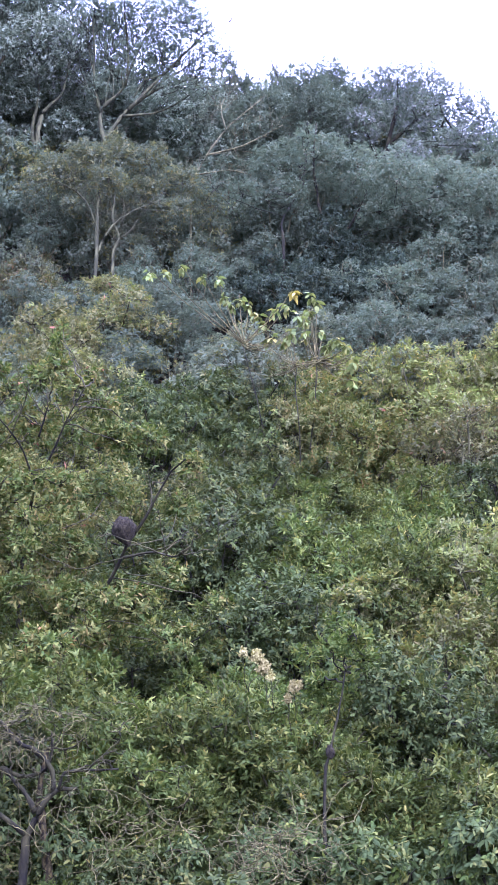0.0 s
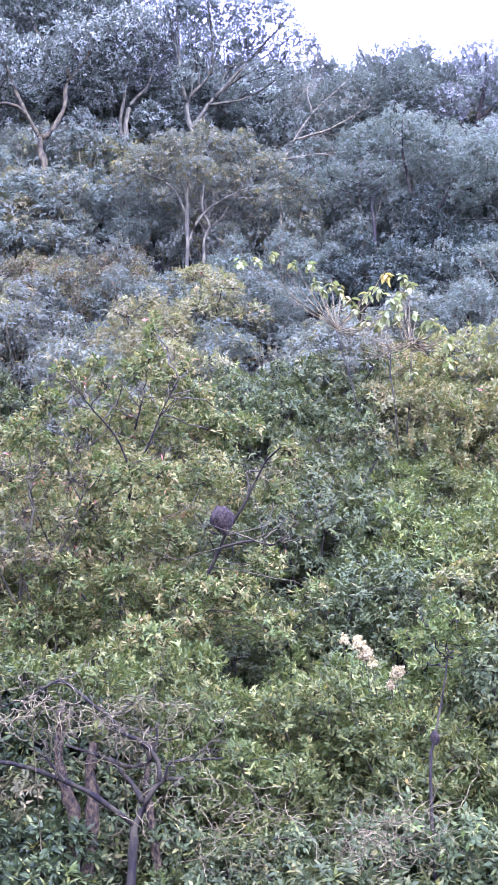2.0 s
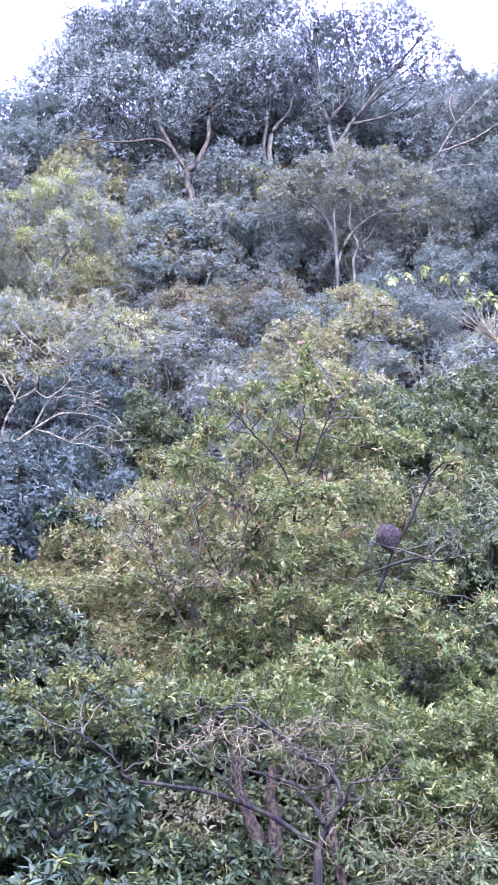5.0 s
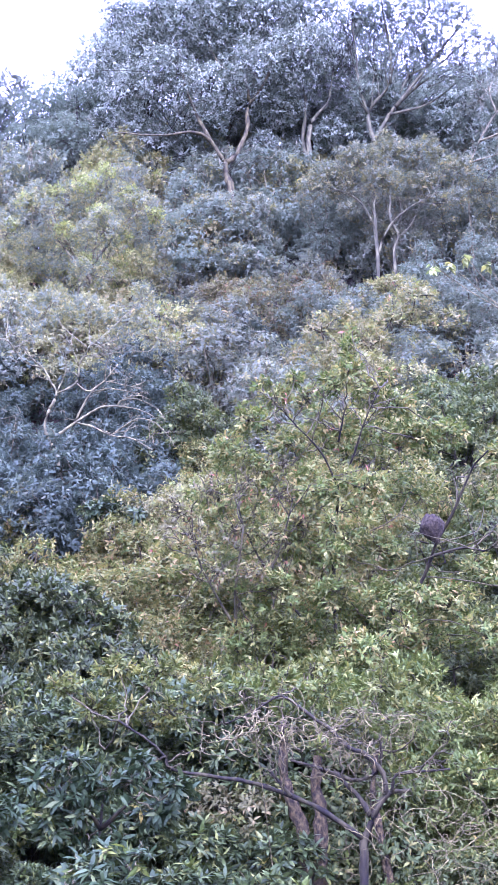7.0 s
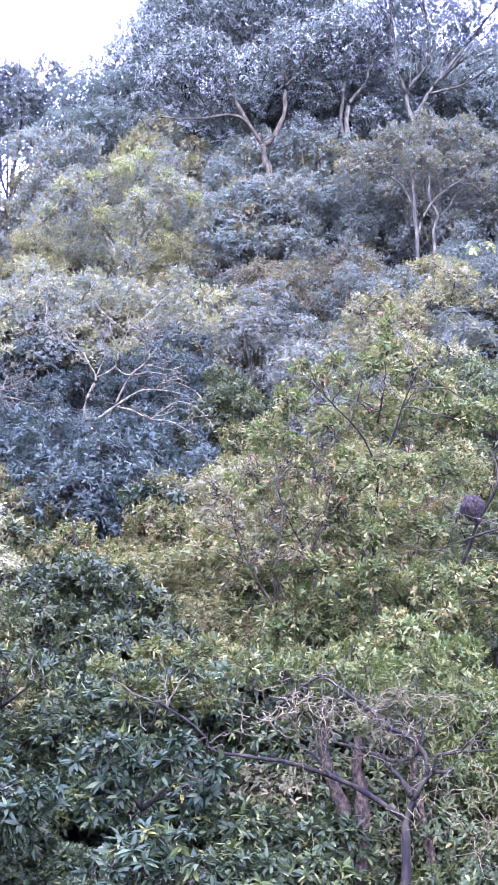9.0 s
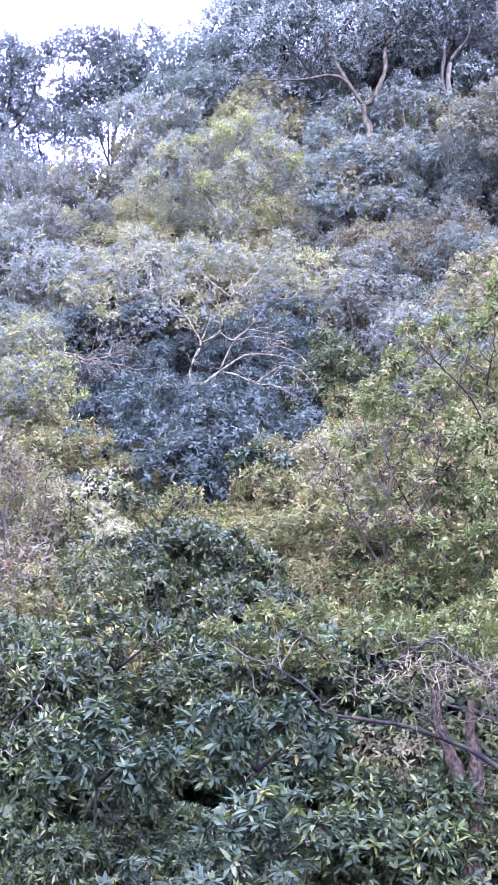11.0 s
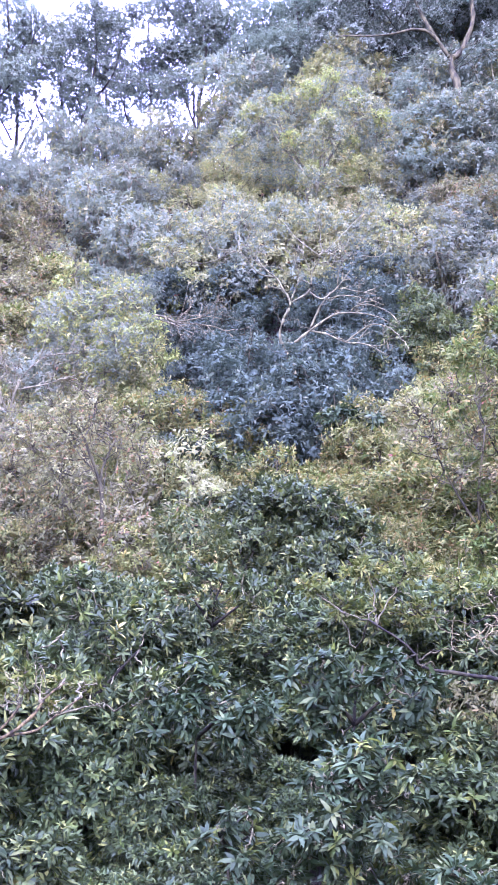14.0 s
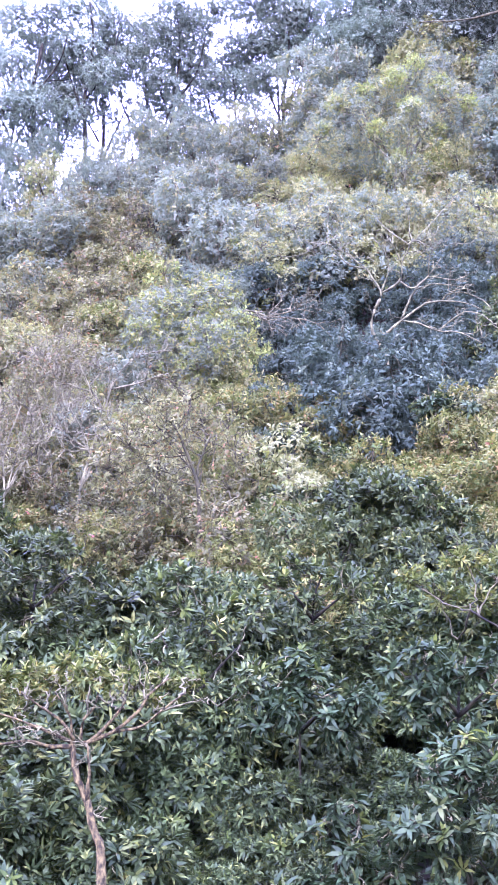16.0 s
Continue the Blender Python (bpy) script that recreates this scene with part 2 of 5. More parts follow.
def build_ground():
    azs = sorted(set(list(range(-180, -20, 8)) + list(range(-20, 52)) + list(range(52, 180, 8))))
    rs = [2, 5, 9, 12] + list(np.arange(14, 48, 1.0)) + [50, 55, 60, 70, 85, 110, 160, 260, 500, 1200, 4000]
    verts, faces = [(0, 0, 0)], []
    for r in rs:
        for az in azs:
            a = radians(az)
            verts.append((-math.sin(a) * r, math.cos(a) * r, ground_z(az, r)))
    k = len(azs)
    for j in range(k):
        faces.append((0, 1 + (j + 1) % k, 1 + j))
    for i in range(len(rs) - 1):
        for j in range(k):
            a, b = 1 + i * k + j, 1 + i * k + (j + 1) % k
            faces.append((a, b, b + k, a + k))
    me = bpy.data.meshes.new("ground")
    me.from_pydata(verts, [], faces)
    me.polygons.foreach_set("use_smooth", [True] * len(me.polygons))
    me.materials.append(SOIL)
    tagged(new("ground", me), "steep hillside soil covered with leaf litter, darkened to imitate shade", "ground", kind="structure")


build_ground()

# ---------------------------------------------------------------- plant building


def unit(v):
    return v / np.maximum(np.linalg.norm(v, axis=-1, keepdims=True), 1e-9)


def mesh_of(name, verts, faces, mats, index=None, smooth=True):
    me = bpy.data.meshes.new(name)
    me.from_pydata(verts.tolist() if hasattr(verts, "tolist") else verts, [], faces.tolist() if hasattr(faces, "tolist") else faces)
    for m in mats:
        me.materials.append(m)
    if index is not None:
        me.polygons.foreach_set("material_index", np.asarray(index, np.int32))
    if smooth:
        me.polygons.foreach_set("use_smooth", np.ones(len(me.polygons), bool))
    return me


def part_mesh(name, me, parent, label="", kind=""):
    ob = new(name, me)
    if kind:
        ob["kind"] = kind
    ob.parent = parent
    if label:
        ob["label"] = label
    return ob


# leaf kinds: length, width, leaves on a shoot, spread (deg lo, hi), droop, shoot length, fine (4 faces) or plain (2)
KIND = {
    "dark": (0.145, 0.043, 12, 25, 88, 0.15, 0.08, True),
    "broad": (0.175, 0.052, 10, 40, 100, 0.35, 0.08, True),
    "shade": (0.125, 0.045, 7, 35, 100, 0.3, 0.12, False),
    "deep": (0.105, 0.040, 8, 40, 95, 0.3, 0.11, True),
    "light": (0.110, 0.032, 9, 25, 75, 0.20, 0.15, True),
    "mixed": (0.105, 0.035, 8, 30, 85, 0.25, 0.15, True),
    "olive": (0.100, 0.034, 8, 30, 85, 0.25, 0.14, True),
    "grey": (0.102, 0.040, 7, 35, 95, 0.35, 0.13, False),
    "blue": (0.104, 0.041, 7, 35, 100, 0.4, 0.14, False),
    "slate": (0.120, 0.048, 6, 35, 100, 0.4, 0.14, False),
    "ridge": (0.115, 0.046, 6, 35, 100, 0.4, 0.14, False),
    "crest": (0.118, 0.054, 6, 35, 100, 0.4, 0.14, False),
    "brown": (0.095, 0.035, 6, 35, 100, 0.4, 0.15, False),
    "lime": (0.110, 0.038, 7, 25, 85, 0.3, 0.15, False),
}


def leaf_cloud(tips, dirs, kind, g, size=1.0, count=None, plain=False):
    """Leaves in shoots at the tips: vertices and triangles."""
    ln, wd, n, lo, hi, droop, shoot, fine = KIND[kind]
    n, fine = count or n, fine and not plain
    ln, wd = ln * size, wd * size
    N = len(tips) * n
    t, d = np.repeat(tips, n, 0), np.repeat(dirs, n, 0)
    along = g.random(N)
    base = t - d * (along * shoot)[:, None]
    r = unit(g.normal(size=(N, 3)))
    side = unit(r - (r * d).sum(-1, keepdims=True) * d)
    ang = np.radians(lo + (hi - lo) * (0.25 * g.random(N) + 0.75 * along))[:, None]
    ax = unit(d * np.cos(ang) + side * np.sin(ang) + np.array([0, 0, -droop]) * g.random((N, 1)))
    nr = d + 0.35 * g.normal(size=(N, 3)) + np.array([0, 0, 0.35])
    nr = unit(nr - (nr * ax).sum(-1, keepdims=True) * ax)
    ac = np.cross(nr, ax)
    L = (ln * (0.65 + 0.6 * g.random(N)))[:, None]
    W = (wd * (0.75 + 0.5 * g.random(N)))[:, None] / 2
    curl = L * (0.06 + 0.26 * g.random((N, 1)))
    a = base
    if fine:
        l1, r1 = base + ax * L * 0.30 + (ac * 0.92 + nr * 0.25) * W, base + ax * L * 0.30 - (ac * 0.92 - nr * 0.25) * W
        l2, r2 = base + ax * L * 0.66 + (ac * 0.80 + nr * 0.1) * W - nr * curl * 0.3, base + ax * L * 0.66 - (ac * 0.80 - nr * 0.1) * W - nr * curl * 0.3
        tip = base + ax * L - nr * curl
        v = np.stack([a, l1, r1, l2, r2, tip], 1).reshape(-1, 3)
        f = np.array([[0, 2, 1], [1, 2, 4], [1, 4, 3], [3, 4, 5]])
        faces = (np.arange(N)[:, None, None] * 6 + f[None]).reshape(-1, 3)
        return v, faces, 4
    lft, rgt = base + ax * L * 0.45 + ac * W, base + ax * L * 0.45 - ac * W
    tip = base + ax * L - nr * curl
    v = np.stack([a, lft, tip, rgt], 1).reshape(-1, 3)
    f = np.array([[0, 3, 1], [1, 3, 2]])
    faces = (np.arange(N)[:, None, None] * 4 + f[None]).reshape(-1, 3)
    return v, faces, 2


def lump_tips(lumps, per_m2, g, up=0.45, cut=0.55, flat=0.8, loose=0.5):
    """Shoot tips over a heap of lumps (x, y, z, radius); those deep inside another lump are left out."""
    tips, dirs = [], []
    lumps = np.asarray(lumps, float)
    for k, (x, y, z, rad) in enumerate(lumps):
        n = max(6, int(per_m2 * 4 * math.pi * rad * rad * 0.75))
        d = unit(g.normal(size=(n, 3)) + np.array([0, 0, up]))
        rr = rad * (1 - loose * g.random(n) ** 2.2) * (1 + 0.22 * np.sin(5 * d[:, 0] + k) * np.cos(4 * d[:, 2] + 2 * k))
        p = np.array([x, y, z]) + d * rr[:, None] * np.array([1, 1, flat])
        off = np.linalg.norm(p[:, None] - lumps[None, :, :3], axis=-1) / lumps[None, :, 3]
        off[:, k] = 9
        keep = off.min(1) > cut
        tips.append(p[keep])
        dirs.append(d[keep])
    tips, dirs = np.concatenate(tips), np.concatenate(dirs)
    dirs = unit(dirs + np.array([0, 0, 0.35]) + 0.35 * g.normal(size=dirs.shape))
    return tips, dirs


def tube(points, r0, r1, sides=6, g=None, wob=0.0):
    """A tapered limb along points: vertices and faces."""
    p = np.asarray(points, float)
    if len(p) > 2 or wob:
        m = max(len(p) * 3, 7)
        s = np.linspace(0, len(p) - 1, m)
        i = np.clip(s.astype(int), 0, len(p) - 2)
        f = (s - i)[:, None]
        ext = np.concatenate([[2 * p[0] - p[1]], p, [2 * p[-1] - p[-2]]])
        a, b, c, d = ext[i], ext[i + 1], ext[i + 2], ext[i + 3]
        p = 0.5 * (2 * b + (c - a) * f + (2 * a - 5 * b + 4 * c - d) * f**2 + (3 * b - a - 3 * c + d) * f**3)
        if wob and g is not None:
            w = g.normal(size=p.shape) * wob
            w[0] = 0
            p = p + w
    m = len(p)
    tan = unit(np.gradient(p, axis=0))
    ref = np.where(np.abs(tan[:, 2:3]) > 0.9, np.array([[1.0, 0, 0]]), np.array([[0, 0, 1.0]]))
    u = unit(np.cross(tan, ref))
    v = np.cross(tan, u)
    rad = np.linspace(r0, r1, m)
    if g is not None:
        rad = rad * (1 + 0.13 * g.normal(size=m).clip(-1.5, 1.5))
    ang = np.linspace(0, 2 * math.pi, sides, endpoint=False)
    ring = p[:, None] + rad[:, None, None] * (np.cos(ang)[None, :, None] * u[:, None] + np.sin(ang)[None, :, None] * v[:, None])
    verts = ring.reshape(-1, 3)
    faces = []
    for i in range(m - 1):
        for j in range(sides):
            k = (j + 1) % sides
            faces.append((i * sides + j, i * sides + k, (i + 1) * sides + k, (i + 1) * sides + j))
    faces.append(tuple(range(sides))[::-1])
    faces.append(tuple((m - 1) * sides + j for j in range(sides)))
    return verts, faces, p


class Heap:
    """Collects tubes into one mesh."""

    def __init__(self):
        self.v, self.f, self.n = [], [], 0

    def add(self, v, f):
        self.v.append(v)
        self.f += [tuple(i + self.n for i in q) for q in f]
        self.n += len(v)

    def mesh(self, name, mat):
        return mesh_of(name, np.concatenate(self.v), self.f, [mat])


def leaf_mesh(name, tips, dirs, kind, g, size=1.0, count=None, young=None, young_share=0.0, spots=None, spot_share=0.0, plain=False):
    v, f, per = leaf_cloud(tips, dirs, kind, g, size, count, plain)
    leaves = len(f) // per
    n = leaves // len(tips)
    idx = np.zeros(leaves, np.int32)
    mats = [LEAF[kind]]
    if young:
        mats.append(LEAF[young])
        idx[np.repeat(g.random(len(tips)) < young_share, n)] = len(mats) - 1
    if spots:
        mats.append(LEAF[spots])
        idx[np.repeat(g.random(len(tips)) < spot_share, n) & (g.random(leaves) < 0.35)] = len(mats) - 1
    return mesh_of(name, v, f, mats, np.repeat(idx, per), smooth=False)


def dome_lumps(g, rad, height, n, skirt=True):
    """Lumps of a bush that stands on the origin."""
    out = [(0, 0, height * 0.45, rad * 0.62)]
    for k in range(n):
        a, q = 2.4 * k + g.random() * 1.2, (0.35 + 0.5 * g.random())
        z = height * (0.25 + 0.62 * g.random())
        q *= rad * math.sqrt(max(0.15, 1.15 - (z / height) ** 2))
        out.append((math.cos(a) * q, math.sin(a) * q, z, rad * (0.24 + 0.2 * g.random())))
    for k in range(6 if skirt else 0):
        a = 1.05 * k + g.random() * 0.6
        out.append((math.cos(a) * rad * 0.68, math.sin(a) * rad * 0.68, height * (0.16 + 0.1 * g.random()), rad * (0.27 + 0.08 * g.random())))
    return out


def make_bush(g, kind, rad, height, per_m2, lumps=9, young=None, share=0.0, spots=None, spot_share=0.0, bark="twig", label="", name="shrub", size=1.0, bare=5, plain=False, open_below=False, loose=0.5):
    base = new(name)
    ls = dome_lumps(g, rad, height, lumps, not open_below)
    if open_below:
        ls = [(x * 1.1, y * 1.1, z, q * 0.72) for x, y, z, q in ls]
    tips, dirs = lump_tips(ls, per_m2, g, loose=loose)
    if open_below:
        up = np.array([max((p[2] - c[2]) / c[3] for c in ls if np.linalg.norm(p - np.array(c[:3])) < c[3] * 1.3) if any(np.linalg.norm(p - np.array(c[:3])) < c[3] * 1.3 for c in ls) else 1.0 for p in tips])
        tips, dirs = tips[up > -0.05], dirs[up > -0.05]
    keep = tips[:, 2] > height * (0.02 + 0.14 * g.random(len(tips)))
    tips, dirs = tips[keep], dirs[keep]
    part_mesh("crown", leaf_mesh("crown", tips, dirs, kind, g, size, None, young, share, spots, spot_share, plain), base)
    heap = Heap()
    root = np.array([0, 0, -0.25])
    for k, (x, y, z, q) in enumerate(ls[:8]):
        end = np.array([x, y, z])
        midp = root * 0.4 + end * 0.6 * np.array([0.7, 0.7, 1.0]) + g.normal(size=3) * 0.06
        v, f, pts = tube([root + g.normal(size=3) * 0.05, midp, end], 0.035, 0.014, 5, g, 0.012)
        heap.add(v, f)
        for _ in range(bare):
            e2 = end + unit(g.normal(size=3) + np.array([0, 0, 0.5])) * q * (0.9 + 0.3 * g.random())
            v, f, _p = tube([end, (end + e2) / 2 + g.normal(size=3) * 0.08, e2], 0.012, 0.004, 4, g, 0.008)
            heap.add(v, f)
    part_mesh("stem", heap.mesh("stem", BARK[bark]), base, kind="stuff")
    return tagged(base, label, "shrub", kind="")


def side_branches(paths, n, length, g):
    """Thin bent branches that fork off limbs, each with a few twigs."""
    heap = Heap()
    for p in paths:
        for _ in range(n):
            i = int(g.integers(len(p) // 3, len(p) - 1))
            d = unit(p[i + 1] - p[i])
            w = unit(d * 0.7 + g.normal(size=3) * 0.75 + np.array([0, 0, 0.35]))
            ln = length * (0.5 + 0.8 * g.random())
            bend = g.normal(size=3) * 0.22 * ln
            pts = [p[i], p[i] + w * ln * 0.35 + bend * 0.6, p[i] + w * ln * 0.7 + bend, p[i] + unit(w + np.array([0, 0, g.normal() * 0.5])) * ln + bend * 0.4]
            v, f, q = tube(pts, 0.013, 0.004, 4, g, 0.012)
            heap.add(v, f)
            for _k in range(3):
                j = int(g.integers(2, len(q) - 1))
                e = q[j] + unit(w + g.normal(size=3) * 0.8) * ln * (0.25 + 0.3 * g.random())
                v, f, _q = tube([q[j], (q[j] + e) / 2 + g.normal(size=3) * 0.06, e], 0.007, 0.003, 4, g, 0.008)
                heap.add(v, f)
    return heap


def make_tree(name, label, limbs, lumps, kind, per_m2, bark, g, category="tree", size=1.0, young=None, share=0.0, spots=None, spot_share=0.0, twigs=6, twig_bark=None, cut=0.55, up=0.45, count=None, origin=None, join=True, plain=True, sprays=0, spray_len=0.8, loose=0.5):
    """limbs: (points, r0, r1) in the world; lumps: (x, y, z, radius) of the crown."""
    o = np.asarray(limbs[0][0][0], float) if origin is None else origin
    base = new(name)
    base.location = o
    nodes = []
    for k, (pts, r0, r1) in enumerate(limbs):
        h = Heap()
        v, f, p = tube(np.asarray(pts, float) - o, r0, r1, 8, g, r0 * 0.12)
        h.add(v, f)
        nodes.append(p)
        if k == 0:
            trunk = part_mesh("trunk", h.mesh("trunk", BARK[bark]), base)
        else:
            part_mesh("limb", h.mesh("limb", BARK[bark]), trunk)
    if sprays:
        part_mesh("side_branch", side_branches(nodes, sprays, spray_len, g).mesh("side_branch", BARK[twig_bark or bark]), base, kind="stuff")
    nodes = np.concatenate(nodes)
    if len(lumps):
        ls = np.asarray(lumps, float) - np.array([*o, 0])
        heap = Heap()
        for x, y, z, q in ls:
            c = np.array([x, y, z])
            ok = nodes[nodes[:, 2] < z + 0.4] if (nodes[:, 2] < z + 0.4).any() else nodes
            s = ok[np.argmin(np.linalg.norm(ok - c, axis=1))]
            if join:
                v, f, p = tube([s, (s + c) / 2 + g.normal(size=3) * 0.1 * np.linalg.norm(c - s) + np.array([0, 0, -0.05]), c], 0.013, 0.007, 5, g, 0.02)
                heap.add(v, f)
            for _ in range(twigs):
                e2 = c + unit(g.normal(size=3) + np.array([0, 0, 0.4])) * q * (0.85 + 0.35 * g.random())
                v, f, p = tube([c, (c + e2) / 2 + g.normal(size=3) * 0.12 * q, e2], 0.010, 0.004, 4, g, 0.012)
                heap.add(v, f)
        if heap.n:
            part_mesh("twig", heap.mesh("twig", BARK[twig_bark or bark]), base, kind="stuff")
        tips, dirs = lump_tips(ls, per_m2, g, up, cut, loose=loose)
        part_mesh("crown", leaf_mesh("crown", tips, dirs, kind, g, size, count, young, share, spots, spot_share, plain), base)
    return tagged(base, label, category)


def way(r, *aes):
    """Points of a limb from pairs of bearing and height angle, at a distance r or from r[0] to r[1]."""
    r0, r1 = r if isinstance(r, tuple) else (r, r)
    n = len(aes)
    return [spot(a, e, r0 + (r1 - r0) * i / max(1, n - 1)) for i, (a, e) in enumerate(aes)]


def heads(r, g, *rows, spread=0.6):
    """Crown lumps from rows of bearing, height angle and half width in degrees."""
    out = []
    for a, e, w in rows:
        rr = r + g.normal() * spread
        p = spot(a, e, rr)
        out.append((*p, radians(w) * rr / math.cos(radians(e))))
    return out


# ---------------------------------------------------------------- ridge trees against the sky
g = np.random.default_rng(11)

# tree with a pale forked trunk and an open, fan-shaped crown
R = 42.0
make_tree("tree", "tall tree with pale forked trunk and sparse fan crown", [
    ([foot(7.1, R)] + way(R, (7.12, 33.12), (7.11, 34.24), (7.37, 34.98), (7.16, 35.6), (6.35, 36.29), (5.82, 37.32), (5.14, 38.58), (4.47, 39.8)), 0.10, 0.02),
    (way((R, R + .8), (7.11, 34.24), (6.44, 35.06), (5.95, 35.52), (5.3, 35.97), (4.18, 36.52), (2.73, 36.83), (1.6, 36.89)), 0.085, 0.02),
    (way((R, R + .5), (5.95, 35.52), (4.74, 36.57), (3.51, 37.57), (2.27, 38.54), (1.6, 39.33)), 0.07, 0.02),
    (way((R, R - .7), (7.35, 35.3), (7.74, 36.37), (7.81, 37.66), (7.96, 38.99)), 0.06, 0.02),
    (way((R, R - .4), (6.17, 36.45), (6.09, 37.56), (6.27, 38.88), (6.44, 40.2)), 0.055, 0.02),
    (way((R, R + .9), (6.26, 35.23), (4.27, 35.53), (2.2, 36.56)), 0.05, 0.02),
    (way((R, R + .3), (2.27, 38.54), (1.2, 39.05), (.6, 39.2), (.05, 39.6)), 0.018, 0.006),
    (way((R + .3, R), (2.4, 37.7), (1.0, 37.95), (.2, 37.95), (-.5, 38.2)), 0.018, 0.006),
    (way((R + .4, R + .2), (1.6, 39.33), (1.45, 39.8), (1.0, 40.2)), 0.016, 0.006),
    (way((R, R + .4), (7.16, 35.60), (7.04, 36.58), (6.66, 37.53), (6.26, 38.55), (5.97, 39.57)), 0.035, 0.008),
    (way((R, R + .4), (6.27, 36.40), (6.37, 37.11), (5.77, 38.12), (5.46, 39.22)), 0.030, 0.008),
    (way((R, R + .4), (5.72, 36.00), (5.12, 37.01), (4.82, 38.04), (4.19, 39.11)), 0.030, 0.008),
    (way((R, R + .4), (5.09, 36.07), (4.42, 36.63), (3.33, 37.19), (2.44, 37.66), (1.31, 38.43), (0.54, 38.73)), 0.035, 0.008),
    (way((R, R + .4), (7.72, 36.62), (8.03, 37.61), (8.18, 38.67), (8.01, 39.62)), 0.030, 0.008),
    (way((R, R + .4), (7.38, 35.28), (7.81, 35.97), (8.39, 36.82), (8.76, 37.89)), 0.030, 0.008),
    (way((R, R + .4), (4.65, 37.55), (4.79, 38.44), (4.39, 39.29)), 0.025, 0.008),
    (way((R, R + .4), (6.77, 35.99), (6.82, 36.73), (7.17, 37.81), (6.87, 39.08)), 0.030, 0.008),
    (way((R, R + .4), (5.25, 36.70), (4.18, 37.02), (3.06, 37.73), (2.44, 38.63)), 0.030, 0.008),
    (way((R, R + .4), (4.36, 36.14), (3.62, 36.32), (3.18, 36.60), (1.74, 36.54), (0.90, 36.65)), 0.022, 0.008),
], heads(R, g, (7.9, 39.0, 1.1), (6.5, 38.7, 1.3), (5.2, 38.9, 1.4), (3.8, 38.8, 1.3), (2.6, 38.6, 1.1), (1.7, 37.9, .8), (6.9, 37.4, 1.0), (5.4, 37.5, 1.0), (3.8, 37.4, 1.0), (7.3, 40.4, 1.2), (5.6, 40.6, 1.3), (4.0, 40.3, 1.2), (2.4, 37.2, .8), (.9, 37.5, .5), (7.6, 36.2, .6), (6.6, 36.7, .7), (5.2, 36.6, .7), (3.6, 36.5, .8), (2.0, 36.3, .8), (4.4, 37.8, .9), (3.0, 39.6, 1.0), (6.4, 41.6, 1.2)),
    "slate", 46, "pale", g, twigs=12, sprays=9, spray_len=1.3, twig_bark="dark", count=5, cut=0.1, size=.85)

# broad many-limbed tree beside it
make_tree("tree", "broad dark tree with winding limbs and wide crown", [
    ([foot(14.3, R - .5)] + way(R - .5, (14.22, 32.19), (14.49, 32.97), (14.55, 33.57)), 0.15, 0.11),
    (way((R - .5, R - 1.5), (14.55, 33.57), (15.39, 34.55), (16.27, 34.77), (17.76, 34.62), (20.12, 34.65)), 0.08, 0.02),
    (way((R - .5, R), (14.55, 33.57), (14.04, 33.82), (13.44, 34.89), (13.42, 35.72), (12.67, 36.55), (12.03, 37.71), (12.27, 38.93)), 0.11, 0.02),
    (way((R - .5, R), (15.28, 34.48), (15.99, 35.49), (16.61, 36.78), (16.86, 38.04)), 0.075, 0.02),
    (way((R, R + .4), (13.33, 36.06), (13.55, 36.91), (14.79, 37.49), (15.34, 38.28)), 0.07, 0.02),
], heads(R + .4, g, (18.8, 38.6, 1.6), (16.8, 39.4, 1.9), (14.6, 39.2, 1.9), (12.6, 39.4, 1.9), (10.6, 39.3, 1.7), (20.6, 37.4, 1.2), (17.6, 37.0, 1.5), (15.3, 36.4, 1.4), (13.0, 37.2, 1.5), (11.0, 37.6, 1.5), (19.6, 36.2, 1.1), (9.6, 38.0, 1.2), (11.6, 35.7, 1.0), (22.0, 36.9, .7), (16.6, 35.4, .9), (18.0, 40.6, 1.5), (15.6, 41.0, 1.6), (12.8, 41.0, 1.6), (9.6, 40.6, 1.5), (20.4, 39.3, .8)),
    "crest", 38, "brown", g, sprays=5, spray_len=1.6, twigs=8, twig_bark="dark", cut=0.4, young="blue", share=.55, count=4, size=1.2)

# two slim pale trunks between them
make_tree("tree", "slim pale-trunked tree with thin leafy crown", [
    ([foot(10.4, R + .5)] + way(R + .5, (10.39, 33.04), (10.33, 34.64), (9.99, 35.35), (9.33, 35.96), (8.98, 37.28)), 0.12, 0.03),
    (way((R + .5, R + 1), (10.36, 33.5), (10.67, 34.43), (10.48, 35.78), (10.71, 37.35)), 0.1, 0.03),
], heads(R + 1, g, (8.9, 37.6, 1.0), (10.6, 37.8, 1.0), (9.8, 36.6, .8), (11.3, 36.6, .8), (8.6, 36.3, .6)),
    "ridge", 38, "pale", g, twigs=8, young="blue", share=.5, cut=0.3)

# umbrella-crowned tree below
R = 39.3
